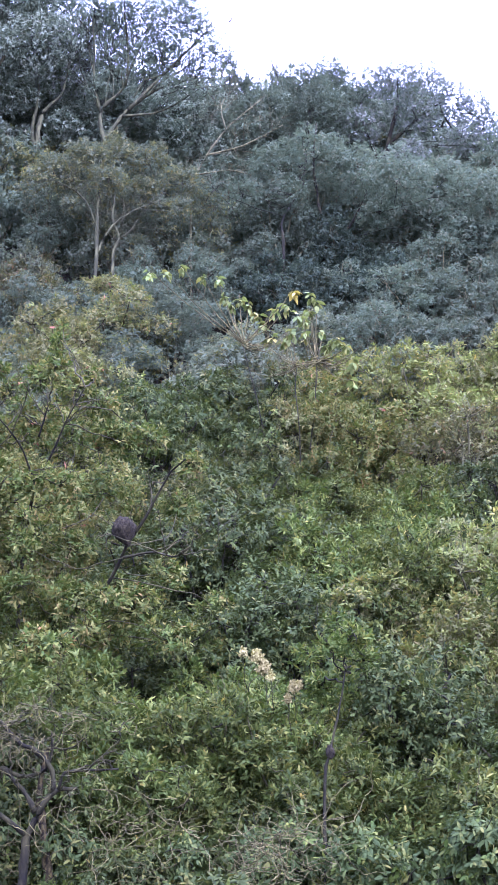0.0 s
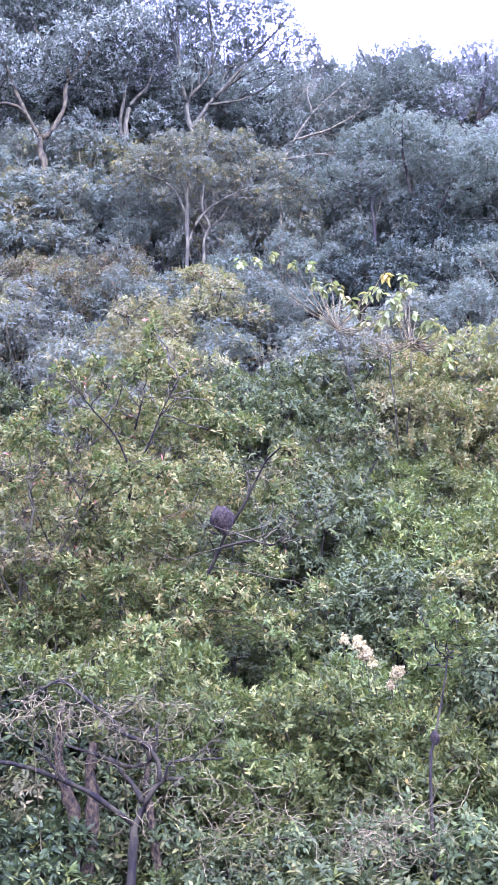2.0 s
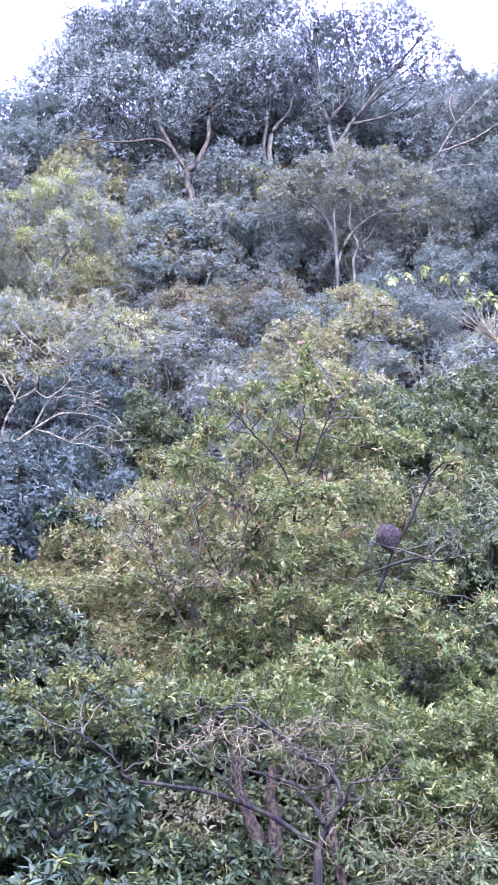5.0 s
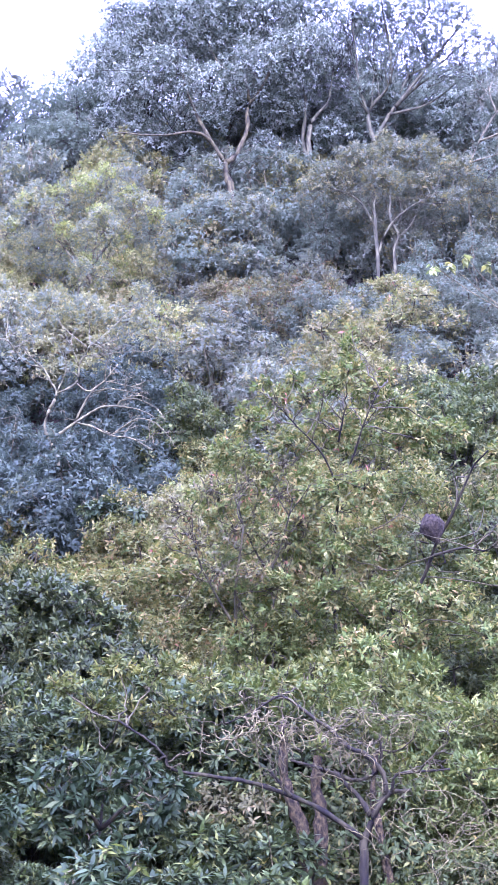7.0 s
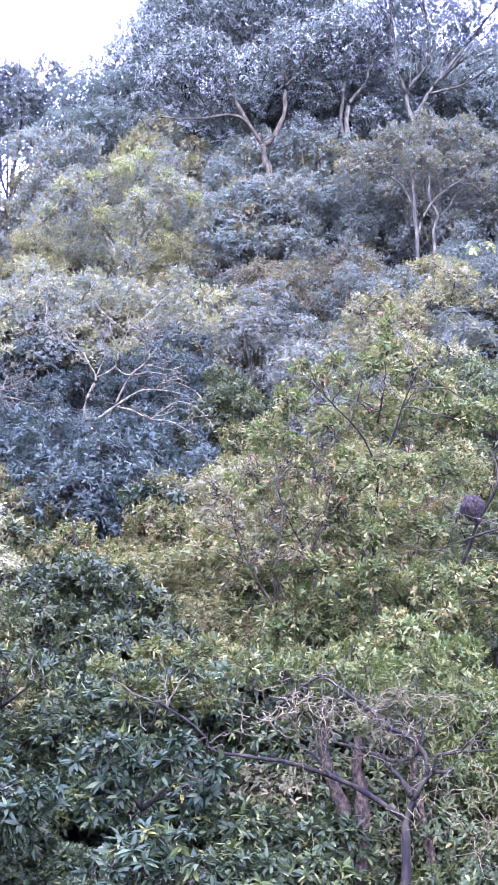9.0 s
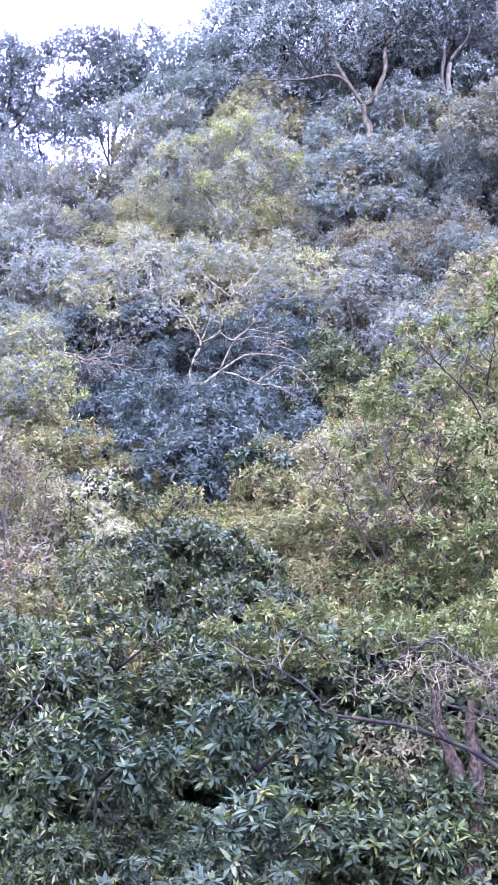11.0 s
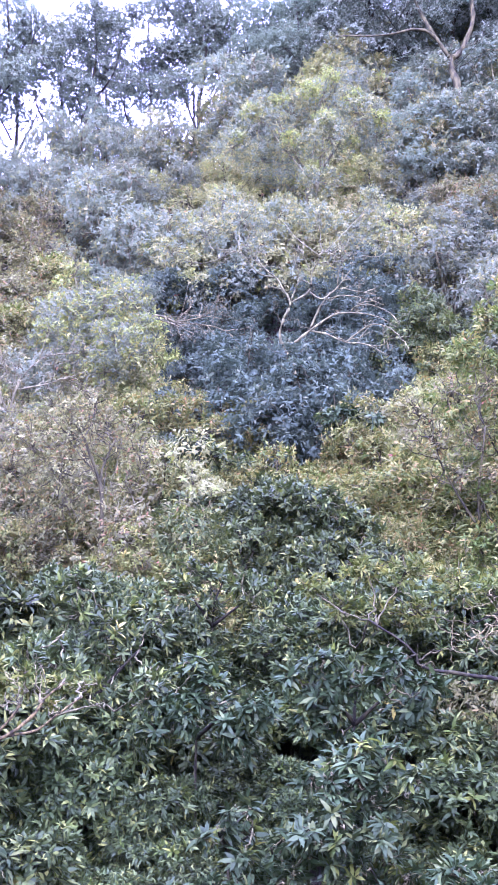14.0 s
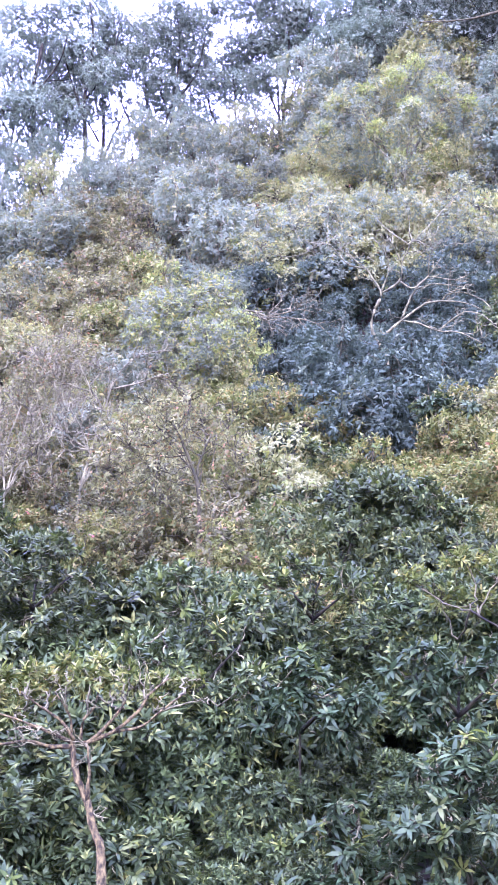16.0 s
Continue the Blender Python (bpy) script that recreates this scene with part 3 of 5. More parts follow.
make_tree("tree", "umbrella-shaped tree with pale trunk and grey-green crown", [
    ([foot(7.3, R - .3)] + way((R - .3, R), (7.24, 29.42), (7.29, 31.24), (7.22, 32.44)), 0.075, 0.035),
    (way((R - .3, R - .5), (7.2, 29.6), (6.9, 30.3), (6.43, 30.9), (5.49, 31.46), (4.3, 31.9)), 0.045, 0.02),
    ([foot(6.5, R - .2)] + way((R - .2, R - .3), (6.47, 29.5), (6.2, 30.3), (6.55, 31.0), (6.5, 32.0)), 0.07, 0.03),
    (way((R - .2, R - .4), (6.3, 30.2), (5.6, 30.7), (5.1, 31.5)), 0.035, 0.015),
    (way((R - .1, R - .4), (7.37, 30.83), (7.86, 31.7), (8.66, 32.2), (9.6, 32.5)), 0.04, 0.015),
], heads(R - .4, g, (9.5, 32.7, 1.0), (8.0, 33.3, 1.1), (6.4, 33.5, 1.2), (4.8, 33.3, 1.1), (3.2, 32.6, 1.0), (6.8, 32.5, .9), (5.0, 32.1, .9), (8.8, 32.1, .8), (2.5, 32.0, .7), (10.4, 32.3, .7), (8.6, 31.5, .5), (4.2, 31.5, .6), (3.2, 31.6, .6), (1.6, 31.8, .6)),
    "grey", 50, "pale", g, twigs=8, sprays=7, spray_len=.9, up=0.7, young="olive", share=.35)

# trees on the ridge towards the right
R = 43.5
make_tree("tree", "round-topped dark ridge tree with gaps of sky", [
    ([foot(-6.6, R)] + way(R, (-6.7, 32.2), (-7.0, 34.0), (-7.6, 35.5)), 0.14, 0.06),
    (way((R, R + .6), (-7.0, 34.0), (-8.6, 35.0), (-9.9, 35.6)), 0.07, 0.03),
    (way((R, R - .5), (-6.8, 33.0), (-5.9, 34.6), (-5.7, 35.8)), 0.07, 0.03),
], heads(R, g, (-6.6, 36.5, .9), (-7.6, 36.4, 1.2), (-9.0, 36.2, 1.2), (-10.2, 35.6, 1.1), (-11.2, 34.9, 1.0), (-12.2, 34.2, 1.0), (-8.4, 35.1, 1.0), (-5.6, 34.7, 1.1), (-13.2, 33.2, 1.2), (-10.6, 34.0, .8), (-7.9, 33.4, 1.0), (-14.3, 32.2, 1.2)),
    "ridge", 40, "dark", g, twigs=8, cut=0.4, young="blue", share=.4)
make_tree("tree", "leafy ridge tree with rounded grey-green crown", [
    ([foot(-2.6, R - .5)] + way(R - .5, (-2.6, 32.0), (-2.9, 34.0), (-3.2, 35.6)), 0.14, 0.06),
    (way((R - .5, R), (-2.7, 33.2), (-1.4, 34.6), (-.6, 35.3)), 0.07, 0.03),
], heads(R - .5, g, (-.9, 35.6, 1.2), (-2.5, 36.4, 1.3), (-4.2, 36.6, 1.2), (-3.4, 35.4, 1.4), (-1.0, 34.2, 1.2), (-5.2, 35.8, .9), (-2.4, 33.6, 1.4), (-4.6, 34.0, 1.2), (.3, 36.6, .8), (.6, 35.0, 1.0)),
    "blue", 56, "dark", g, twigs=6, count=5, size=1.17)
R = 40.6
make_tree("tree", "thin dark-stemmed tree with drooping green crown", [
    ([foot(-3.3, R)] + way(R, (-3.13, 28.42), (-3.79, 29.93), (-3.5, 31.8), (-3.27, 33.42), (-3.46, 35.0)), 0.09, 0.025),
    (way((R, R - .5), (-3.79, 29.93), (-4.97, 30.82), (-5.86, 32.17)), 0.06, 0.02),
    (way((R, R - .6), (-4.13, 30.15), (-5.53, 31.14), (-7.19, 31.4)), 0.05, 0.02),
], heads(R, g, (-3.4, 33.6, 1.5), (-5.4, 32.8, 1.5), (-7.4, 32.6, 1.5), (-1.4, 33.3, 1.3), (-9.4, 32.2, 1.4), (-11.4, 31.6, 1.5), (-8.8, 30.8, 1.2), (-10.6, 29.9, 1.4), (-6.4, 31.2, .9), (-12.8, 30.2, 1.4), (-12.2, 28.4, 1.4), (-9.6, 28.6, 1.1)),
    "blue", 56, "dark", g, twigs=5, young="grey", share=0.3, count=5, size=1.17)
make_tree("tree", "slender dark sapling with wispy crown in the shade", [
    ([foot(-1.6, R - 1)] + way(R - 1, (-1.64, 28.1), (-1.75, 29.98), (-1.69, 31.14), (-2.54, 32.28)), 0.07, 0.02),
], heads(R - 1, g, (-2.2, 32.2, .9), (-1.0, 31.8, .9), (.2, 32.2, 1.0), (1.6, 32.4, 1.0)),
    "blue", 18, "dark", g, twigs=6)
make_tree("tree", "leaning pale-limbed tree almost without leaves", [
    ([foot(2.7, R)] + way(R, (2.75, 32.0), (2.3, 33.4), (1.08, 34.83), (-.92, 36.18)), 0.045, 0.015),
    (way((R, R - .5), (2.0, 33.8), (.2, 34.2), (-1.8, 35.0)), 0.04, 0.012),
    (way((R, R + .5), (1.08, 34.83), (1.3, 35.8), (.5, 36.63)), 0.035, 0.012),
    (way((R, R + .5), (2.5, 33.0), (.9, 33.2), (-.2, 33.0)), 0.035, 0.012),
], heads(R + .6, g, (.6, 34.6, .9), (-.6, 35.2, .8), (1.8, 35.4, .9)), "slate", 5, "twig", g, twigs=9, cut=.2, sprays=8, spray_len=1.0)

# open trees on the lower part of the ridge, with much sky between the leaves
R = 44.0
for label, az, top, rows3 in (
    ("tall open ridge tree with thin dark trunk", 26.5, 36.5, ((27.0, 35.6, 1.1), (28.4, 35.5, 1.2), (26.0, 35.0, 1.0), (27.4, 34.0, 1.0), (28.9, 33.8, 1.0), (26.0, 33.2, .8), (25.2, 36.0, 1.0), (27.7, 32.6, .9))),
    ("slim ridge tree with ragged open crown", 31.8, 35.4, ((32.0, 35.0, 1.1), (33.0, 33.6, 1.2), (31.0, 34.3, 1.1), (31.2, 33.0, 1.0), (32.6, 32.2, 1.0), (30.2, 35.2, .7), (30.0, 32.4, .8), (34.2, 33.0, .9))),
    ("dark ragged ridge tree with drooping sprays", 36.0, 35.2, ((36.0, 35.1, 1.1), (35.0, 34.3, 1.0), (37.4, 34.6, 1.1), (36.6, 33.2, 1.1), (38.2, 33.0, 1.1), (35.4, 32.4, .9), (37.6, 31.6, .9), (39.4, 34.2, 1.2), (39.8, 32.2, 1.2))),
    ("bushy ridge tree thinning towards its foot", 38.4, 32.4, ((38.6, 31.0, 1.1), (36.8, 30.6, .9), (39.9, 30.6, 1.2), (38.4, 29.6, .9), (41.2, 32.6, 1.3), (41.6, 30.0, 1.3), (40.2, 28.8, 1.0))),
):
    make_tree("tree", label, [
        ([foot(az, R)] + way(R, (az, 29.0), (az + .2, 31.5), (az - .1, 33.5), (az + .2, top)), 0.1, 0.03),
        (way((R, R + .6), (az + .1, 30.5), (az + .9, 32.2), (az + 1.4, 33.4)), 0.05, 0.02),
        (way((R, R - .6), (az + .1, 31.5), (az - .9, 32.8), (az - 1.3, 34.2)), 0.045, 0.02),
    ], heads(R, g, *rows3), "slate", 62, "dark", g, twigs=10, cut=0.3)
# denser low crowns behind the ridge, haze painted into their leaf colours
for label, rows3 in (
    ("dense bluish ridge tree standing behind the slope", ((22.0, 35.6, 1.3), (23.6, 35.3, 1.3), (25.2, 34.6, 1.2), (22.6, 34.2, 1.2), (24.4, 33.8, 1.2), (21.0, 35.2, 1.2), (26.2, 33.6, 1.0))),
    ("dense low ridge tree with rounded crown", ((19.4, 34.4, 1.2), (18.0, 34.0, 1.2), (16.6, 33.6, 1.1), (20.6, 33.6, 1.2), (12.6, 34.0, 1.0), (11.4, 33.8, .9), (17.3, 32.8, 1.2), (18.6, 32.8, 1.1), (15.8, 32.8, 1.1), (11.4, 35.2, 1.1), (10.2, 35.3, 1.0))),
    ("dark-stemmed low ridge tree in front of the sky", ((-.8, 32.6, 1.2), (.6, 32.8, 1.1), (-2.2, 32.4, 1.1), (8.2, 35.0, .9), (9.2, 34.6, .9), (7.4, 34.4, .8), (1.2, 34.2, .9), (0, 34.6, .9), (2.6, 34.4, .9), (3.8, 34.6, .8))),
):
    a0 = rows3[0][0]
    make_tree("tree", label, [([foot(a0, R + .6)] + way(R + .6, (a0, 31.0), (a0 - .3, 33.0), (a0, rows3[0][1])), 0.12, 0.04)],
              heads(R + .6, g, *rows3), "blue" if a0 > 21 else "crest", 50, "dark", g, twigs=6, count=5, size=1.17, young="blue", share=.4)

# dense trees along the crest behind, up to the skyline; leaf colours imitate haze
SKY_AZ = [-15, -12.3, -11, -10, -6.4, -5.6, -4.4, -2.4, -1.8, 0, .6, 4.6, 5.4, 7.4, 8.4, 19, 20.3, 22.3, 23, 24.7, 25.7, 27, 29, 31, 33, 35, 40, 42]
SKY_EL = [32.6, 33.8, 34.8, 36.0, 36.6, 35.2, 36.9, 36.9, 36.2, 36.4, 36.9, 36.9, 36.9, 37.2, 41.0, 40.0, 39.0, 37.9, 36.7, 36.1, 35.5, 36.3, 36.2, 35.4, 35.2, 34.4, 34.5, 34.5]
gb = np.random.default_rng(21)
az = -15.0
while az < 42:
    top = float(np.interp(az, SKY_AZ, SKY_EL))
    inner = -4 < az < 19.5
    low = 34.6 if inner else 32.4 if az < 24 else 28.6
    rows3 = []
    for k in range(int(9 + 2.2 * (top - low)) if az < 24 else 8):
        e = low + (top - .9 - low) * gb.random() ** .8
        rows3.append((az + gb.normal() * 1.0, e, 0.75 + 0.45 * gb.random()))
    rows3.append((az + gb.normal() * .3, top - .8, .9))
    if az < 24 and not inner:
        rows3 += [(az - .8, low - .2, .95), (az + .3, low + .5, .95), (az + .9, low - .3, .9), (az, low - 1.3, .9)]
    rr = 46.0 + gb.normal() * 0.6
    make_tree("tree", "dense bluish-green tree on the crest of the hill" if az < 24 else "open leafy tree on the crest of the hill", [
        ([foot(az, rr)] + way(rr, (az + .1, low - 1.0), (az - .2, low + 1.5), (az + .2, top - 1.2)), 0.11, 0.03),
        (way((rr, rr - .5), (az - .1, low + .3), (az - 1.0, low + 2.2), (az - 1.3, low + 3.0)), 0.05, 0.02),
        (way((rr, rr - .5), (az, low + 1.2), (az + 1.0, low + 2.6), (az + 1.2, low + 3.4)), 0.05, 0.02),
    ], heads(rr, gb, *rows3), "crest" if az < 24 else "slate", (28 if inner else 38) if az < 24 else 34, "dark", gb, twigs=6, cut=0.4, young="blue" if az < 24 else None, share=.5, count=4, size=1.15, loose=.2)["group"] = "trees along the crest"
    az += 2.1

# yellow-green tree on the slope
R = 37.5
make_tree("tree", "bright yellow-green feathery tree on the slope", [
    ([foot(21.0, R)] + way(R, (21.0, 28.0), (20.8, 30.0), (20.6, 31.6)), 0.04, 0.02),
    (way((R, R - .5), (21.0, 28.6), (22.4, 30.4), (23.0, 31.6)), 0.05, 0.02),
    (way((R, R - .5), (20.9, 29.2), (19.6, 30.8), (18.8, 31.6)), 0.05, 0.02),
], heads(R - .9, g, (20.8, 32.2, 1.1), (22.2, 31.6, 1.1), (19.2, 31.6, 1.2), (23.8, 31.2, 1.1), (20.4, 30.6, 1.2), (22.0, 30.0, 1.1), (18.2, 30.6, 1.0), (23.6, 29.6, 1.1), (25.0, 30.2, 1.0), (21.0, 28.8, 1.0), (20.0, 33.0, .5), (23.6, 32.2, .5)),
    "olive", 40, "twig", g, twigs=12, sprays=10, spray_len=1.0, young="grey", share=0.55)
make_tree("tree", "young yellow-green tree with small bright leaf clumps", [
    ([foot(21.6, R - 1)] + way(R - 1, (21.5, 28.0), (21.2, 30.0), (20.8, 31.8)), 0.035, 0.012),
    (way((R - 1, R - 1.2), (21.4, 29.0), (22.8, 30.4), (23.6, 31.4)), 0.025, 0.01),
    (way((R - 1, R - 1.2), (21.3, 29.4), (19.8, 30.8), (18.6, 31.4)), 0.025, 0.01),
], heads(R - 1.4, g, (20.4, 33.1, .45), (21.4, 32.5, .55), (19.2, 32.2, .5), (22.9, 32.0, .5), (24.2, 31.6, .5), (18.0, 31.4, .45), (20.6, 31.4, .5), (22.4, 30.6, .45), (24.8, 30.6, .4), (19.4, 30.4, .4), (21.2, 29.4, .4), spread=.3),
    "lime", 46, "twig", g, twigs=8, cut=.2)

# ---------------------------------------------------------------- sapling with hanging yellow-green leaf tufts
R = 30.9
stem0 = foot(-2.0, R)
tufts = [(3.22, 29.26), (4.7, 28.99), (1.46, 28.82), (1.18, 28.11), (.78, 27.64), (-.02, 27.76), (-1.23, 27.51), (-2.18, 28.33), (-2.98, 28.07), (-3.24, 27.59), (-.69, 26.93), (-2.15, 26.67), (-2.68, 26.42), (-1.61, 26.21), (-3.99, 26.15), (-4.64, 25.89), (-4.88, 25.29), (-3.14, 24.04), (-4.85, 24.34), (-2.4, 27.2), (3.9, 28.9), (-3.5, 26.5), (-1.0, 26.3), (-2.6, 27.0), (2.2, 28.9), (-.4, 27.3), (-1.9, 27.5), (-2.9, 27.4), (-4.3, 26.1), (-3.7, 25.9), (.4, 28.0), (-1.8, 26.4)]
base = new("sapling")
base.location = stem0
heap, stock = Heap(), Heap()
mids = [spot(-2.2, 25.0, R) - stem0, spot(.2, 26.0, R) - stem0, spot(-3.2, 25.2, R) - stem0]
for m_ in mids:
    v, f, p = tube([(0, 0, 0), m_ * 0.5 + g.normal(size=3) * 0.15, m_], 0.022, 0.014, 6, g, 0.02)
    stock.add(v, f)
tip_pts = []
for k, (a, e) in enumerate(tufts):
    q = spot(a, e, R + g.normal() * 0.4) - stem0
    s = min(mids, key=lambda c: np.linalg.norm(c - q))
    v, f, p = tube([s, s * 0.45 + q * 0.55 + np.array([0, 0, -0.12]), q], 0.016, 0.007, 5, g, 0.012)
    heap.add(v, f)
    tip_pts.append(q)
for k in range(46):
    s = mids[(0, 2, 2, 1)[k % 4]] + g.normal(size=3) * .08
    side_k = 1 if k % 2 else -1
    reach = side_k * (0.4 + 1.0 * g.random())
    q = s + np.array([reach, g.normal() * .35, 0.10 + 0.35 * g.random()])
    v, f, p = tube([s, s + (q - s) * .4 + np.array([0, 0, -.20 - .12 * g.random()]), s + (q - s) * .75 + np.array([0, 0, -.20]), q], 0.012, 0.005, 4, g, 0.012)
    heap.add(v, f)
part_mesh("trunk", stock.mesh("trunk", BARK["dark"]), base)
part_mesh("stem", heap.mesh("stem", BARK["straw"]), base, kind="stuff")
KIND["tuft"] = (0.23, 0.12, 6, 60, 130, 1.1, 0.14, True)
LEAF["tuft"] = leaf_mat("hanging_yellow_green_leaf", [(0, (.075, .104, .030)), (.6, (.115, .145, .038)), (.9, (.15, .172, .045)), (1, (.19, .18, .045))], 0.55, 0.08, 0.35)
for k, q in enumerate(tip_pts):
    tips = q + g.normal(size=(2, 3)) * 0.05
    part_mesh("leaf_tuft", leaf_mesh("leaf_tuft", tips, np.tile(np.array([[0, 0, 1.0]]), (2, 1)), "tuft", g, 1.0, None, "yellow", 1.0 if k == 7 else 0.0), base)
tagged(base, "bare-stemmed sapling with hanging yellow-green leaf tufts", "sapling")

# ---------------------------------------------------------------- bare fallen-looking tree in the hollow
R = 29.9
gf = np.random.default_rng(83)
limbs = [([foot(22.0, R + .3)] + way((R + .3, R), (22.0, 20.6), (22.72, 22.28), (22.57, 23.14)), 0.055, 0.032)]
for r0, *aes in (
    (0.030, (22.57, 23.14), (22.29, 23.79), (22.59, 24.31), (22.96, 24.84), (23.56, 25.25), (23.93, 25.77)),
    (0.026, (22.29, 23.79), (21.42, 24.28), (21.31, 24.97), (21.08, 25.40), (20.49, 25.51)),
    (0.036, (22.54, 21.96), (22.08, 22.13), (21.39, 22.62), (20.35, 23.27), (19.54, 23.38), (18.37, 23.21), (17.45, 22.72)),
    (0.026, (21.39, 22.62), (20.70, 22.52), (19.77, 22.15), (18.84, 22.04), (17.81, 21.55)),
    (0.026, (21.39, 22.68), (21.05, 23.37), (20.71, 23.91), (20.13, 24.44), (19.54, 25.13)),
    (0.018, (20.71, 23.91), (19.89, 24.10), (18.84, 23.96), (18.02, 23.69)),
    (0.018, (19.54, 23.38), (19.30, 23.64), (18.61, 23.69), (17.79, 23.37), (17.33, 22.93)),
    (0.018, (19.77, 22.15), (19.07, 22.63), (18.49, 22.89), (17.80, 22.73), (17.40, 22.40)),
    (0.018, (21.42, 24.28), (20.83, 23.96), (20.13, 24.39), (19.31, 24.28), (18.37, 24.12)),
    (0.016, (22.29, 23.79), (21.90, 24.86), (22.15, 25.60)),
    (0.014, (21.31, 24.97), (21.67, 25.71), (21.92, 26.02)),
    (0.018, (22.96, 24.84), (23.79, 25.03), (24.64, 25.86), (25.23, 25.78)),
    (0.014, (20.13, 24.44), (20.01, 25.29), (19.54, 25.82)),
    (0.014, (21.08, 25.40), (20.73, 25.93), (19.90, 25.61), (19.19, 25.66)),
    (0.012, (18.84, 22.04), (18.15, 21.98), (17.69, 22.40)),
):
    limbs.append((way((R, R - .5), *aes), r0 * 1.15, 0.009))
make_tree("tree", "wide tree with bare pale arching limbs under its crown", limbs,
    heads(R + 1.3, gf, (17.6, 26.2, .9), (19.2, 26.9, 1.1), (21.0, 27.3, 1.1), (22.8, 27.4, 1.1), (24.6, 27.1, 1.1), (26.2, 26.5, 1.0), (27.8, 25.7, .8), (20.2, 26.0, .7), (23.6, 26.2, .7), (18.4, 28.0, .8), (25.4, 28.0, .8)),
    "olive", 40, "bone", gf, twigs=12, sprays=3, spray_len=.5, cut=0.35, young="grey", share=.5)

R = 31.0
make_tree("tree", "pale drooping branch reaching out of the shade", [
    ([foot(29.4, R)] + way(R, (29.4, 22.0), (28.60, 22.97), (28.26, 23.10), (27.44, 22.87), (26.51, 22.81), (25.70, 22.73), (24.99, 22.44), (24.57, 22.02)), 0.035, 0.008),
    (way((R, R - .3), (27.44, 22.87), (26.75, 23.01), (26.06, 23.15), (25.36, 23.07)), 0.02, 0.007),
    (way((R, R - .3), (28.49, 23.03), (27.90, 22.85), (27.20, 22.72)), 0.016, 0.006),
], heads(R - .9, g, (29.6, 23.6, 1.2), (30.8, 23.2, 1.3), (32.2, 22.8, 1.3), (30.2, 22.0, 1.2), (31.6, 21.4, 1.2), (33.2, 22.0, 1.0), (28.9, 22.6, .8), (29.4, 21.4, 1.0), (30.6, 20.6, 1.0)), "lime", 46, "twig", g, twigs=10, young="grey", share=0.55, sprays=10, spray_len=.9)
R = 27.5
make_tree("tree", "greyish leaning sapling with long bare limbs", [
    ([foot(35.0, R)] + way(R, (34.9, 17.4), (34.69, 18.58), (34.26, 20.02), (33.3, 21.02), (31.79, 21.31)), 0.032, 0.008),
    (way((R, R - .4), (34.7, 18.6), (35.6, 20.0), (36.2, 21.2)), 0.025, 0.008),
    (way((R, R - .4), (34.4, 19.6), (33.2, 19.9), (32.2, 20.3)), 0.025, 0.008),
    (way((R, R - .4), (35.2, 19.4), (36.6, 19.8), (37.8, 20.6)), 0.025, 0.008),
], heads(R, g, (36.4, 20.4, 1.3), (37.8, 19.6, 1.3), (36.0, 18.8, 1.2), (38.2, 18.0, 1.3)), "brown", 26, "twig", g, twigs=14, cut=0.2, sprays=12, spray_len=0.8)

gw = np.random.default_rng(59)
for az_b, el_b in ((35.6, 17.4), (37.4, 18.6), (38.8, 17.0), (36.6, 20.6)):
    rb = canopy_r(el_b) - .3
    low_b = way(rb, (az_b, el_b - 2.2), (az_b + gw.normal() * .3, el_b - .4))
    make_tree("sapling", "leafless pale sapling with many bent twigs", [([foot(az_b, rb)] + low_b + way(rb, (az_b + gw.normal() * .5, el_b + 1.6)), 0.03, 0.008)] + [
        ([low_b[i_ % 2]] + way((rb, rb - .3), (az_b + w_ * .5, el_b - .6 + i_ * .15), (az_b + w_, el_b + h_)), 0.02, 0.006) for i_, (w_, h_) in enumerate(((-1.6, .6), (1.5, .8), (-.9, 1.8), (1.0, 1.9), (-2.0, -.4), (1.9, -.2)))],
        [], "brown", 0, "twig", gw, category="sapling", sprays=8, spray_len=.6)["group"] = "leafless saplings"

# ---------------------------------------------------------------- brownish shrub-tree with a dark stem
R = 23.6
make_tree("tree", "small brownish tree with dark forked stem", [
    ([foot(30.4, R)] + way(R, (30.44, 14.56), (30.6, 15.87), (31.09, 17.05), (31.4, 17.8)), 0.05, 0.02),
    (way(R, (30.6, 15.87), (30.5, 16.59), (30.0, 17.8)), 0.03, 0.012),
], heads(R, g, (32.0, 17.8, 1.5), (30.4, 18.2, 1.5), (33.6, 17.2, 1.5), (29.0, 17.2, 1.3), (32.4, 16.2, 1.2), (34.6, 16.2, 1.2), (31.0, 19.2, 1.0), (32.8, 19.0, .9)),
    "brown", 38, "brown", g, twigs=18, twig_bark="brown", young="olive", share=0.4, sprays=6, spray_len=.8)

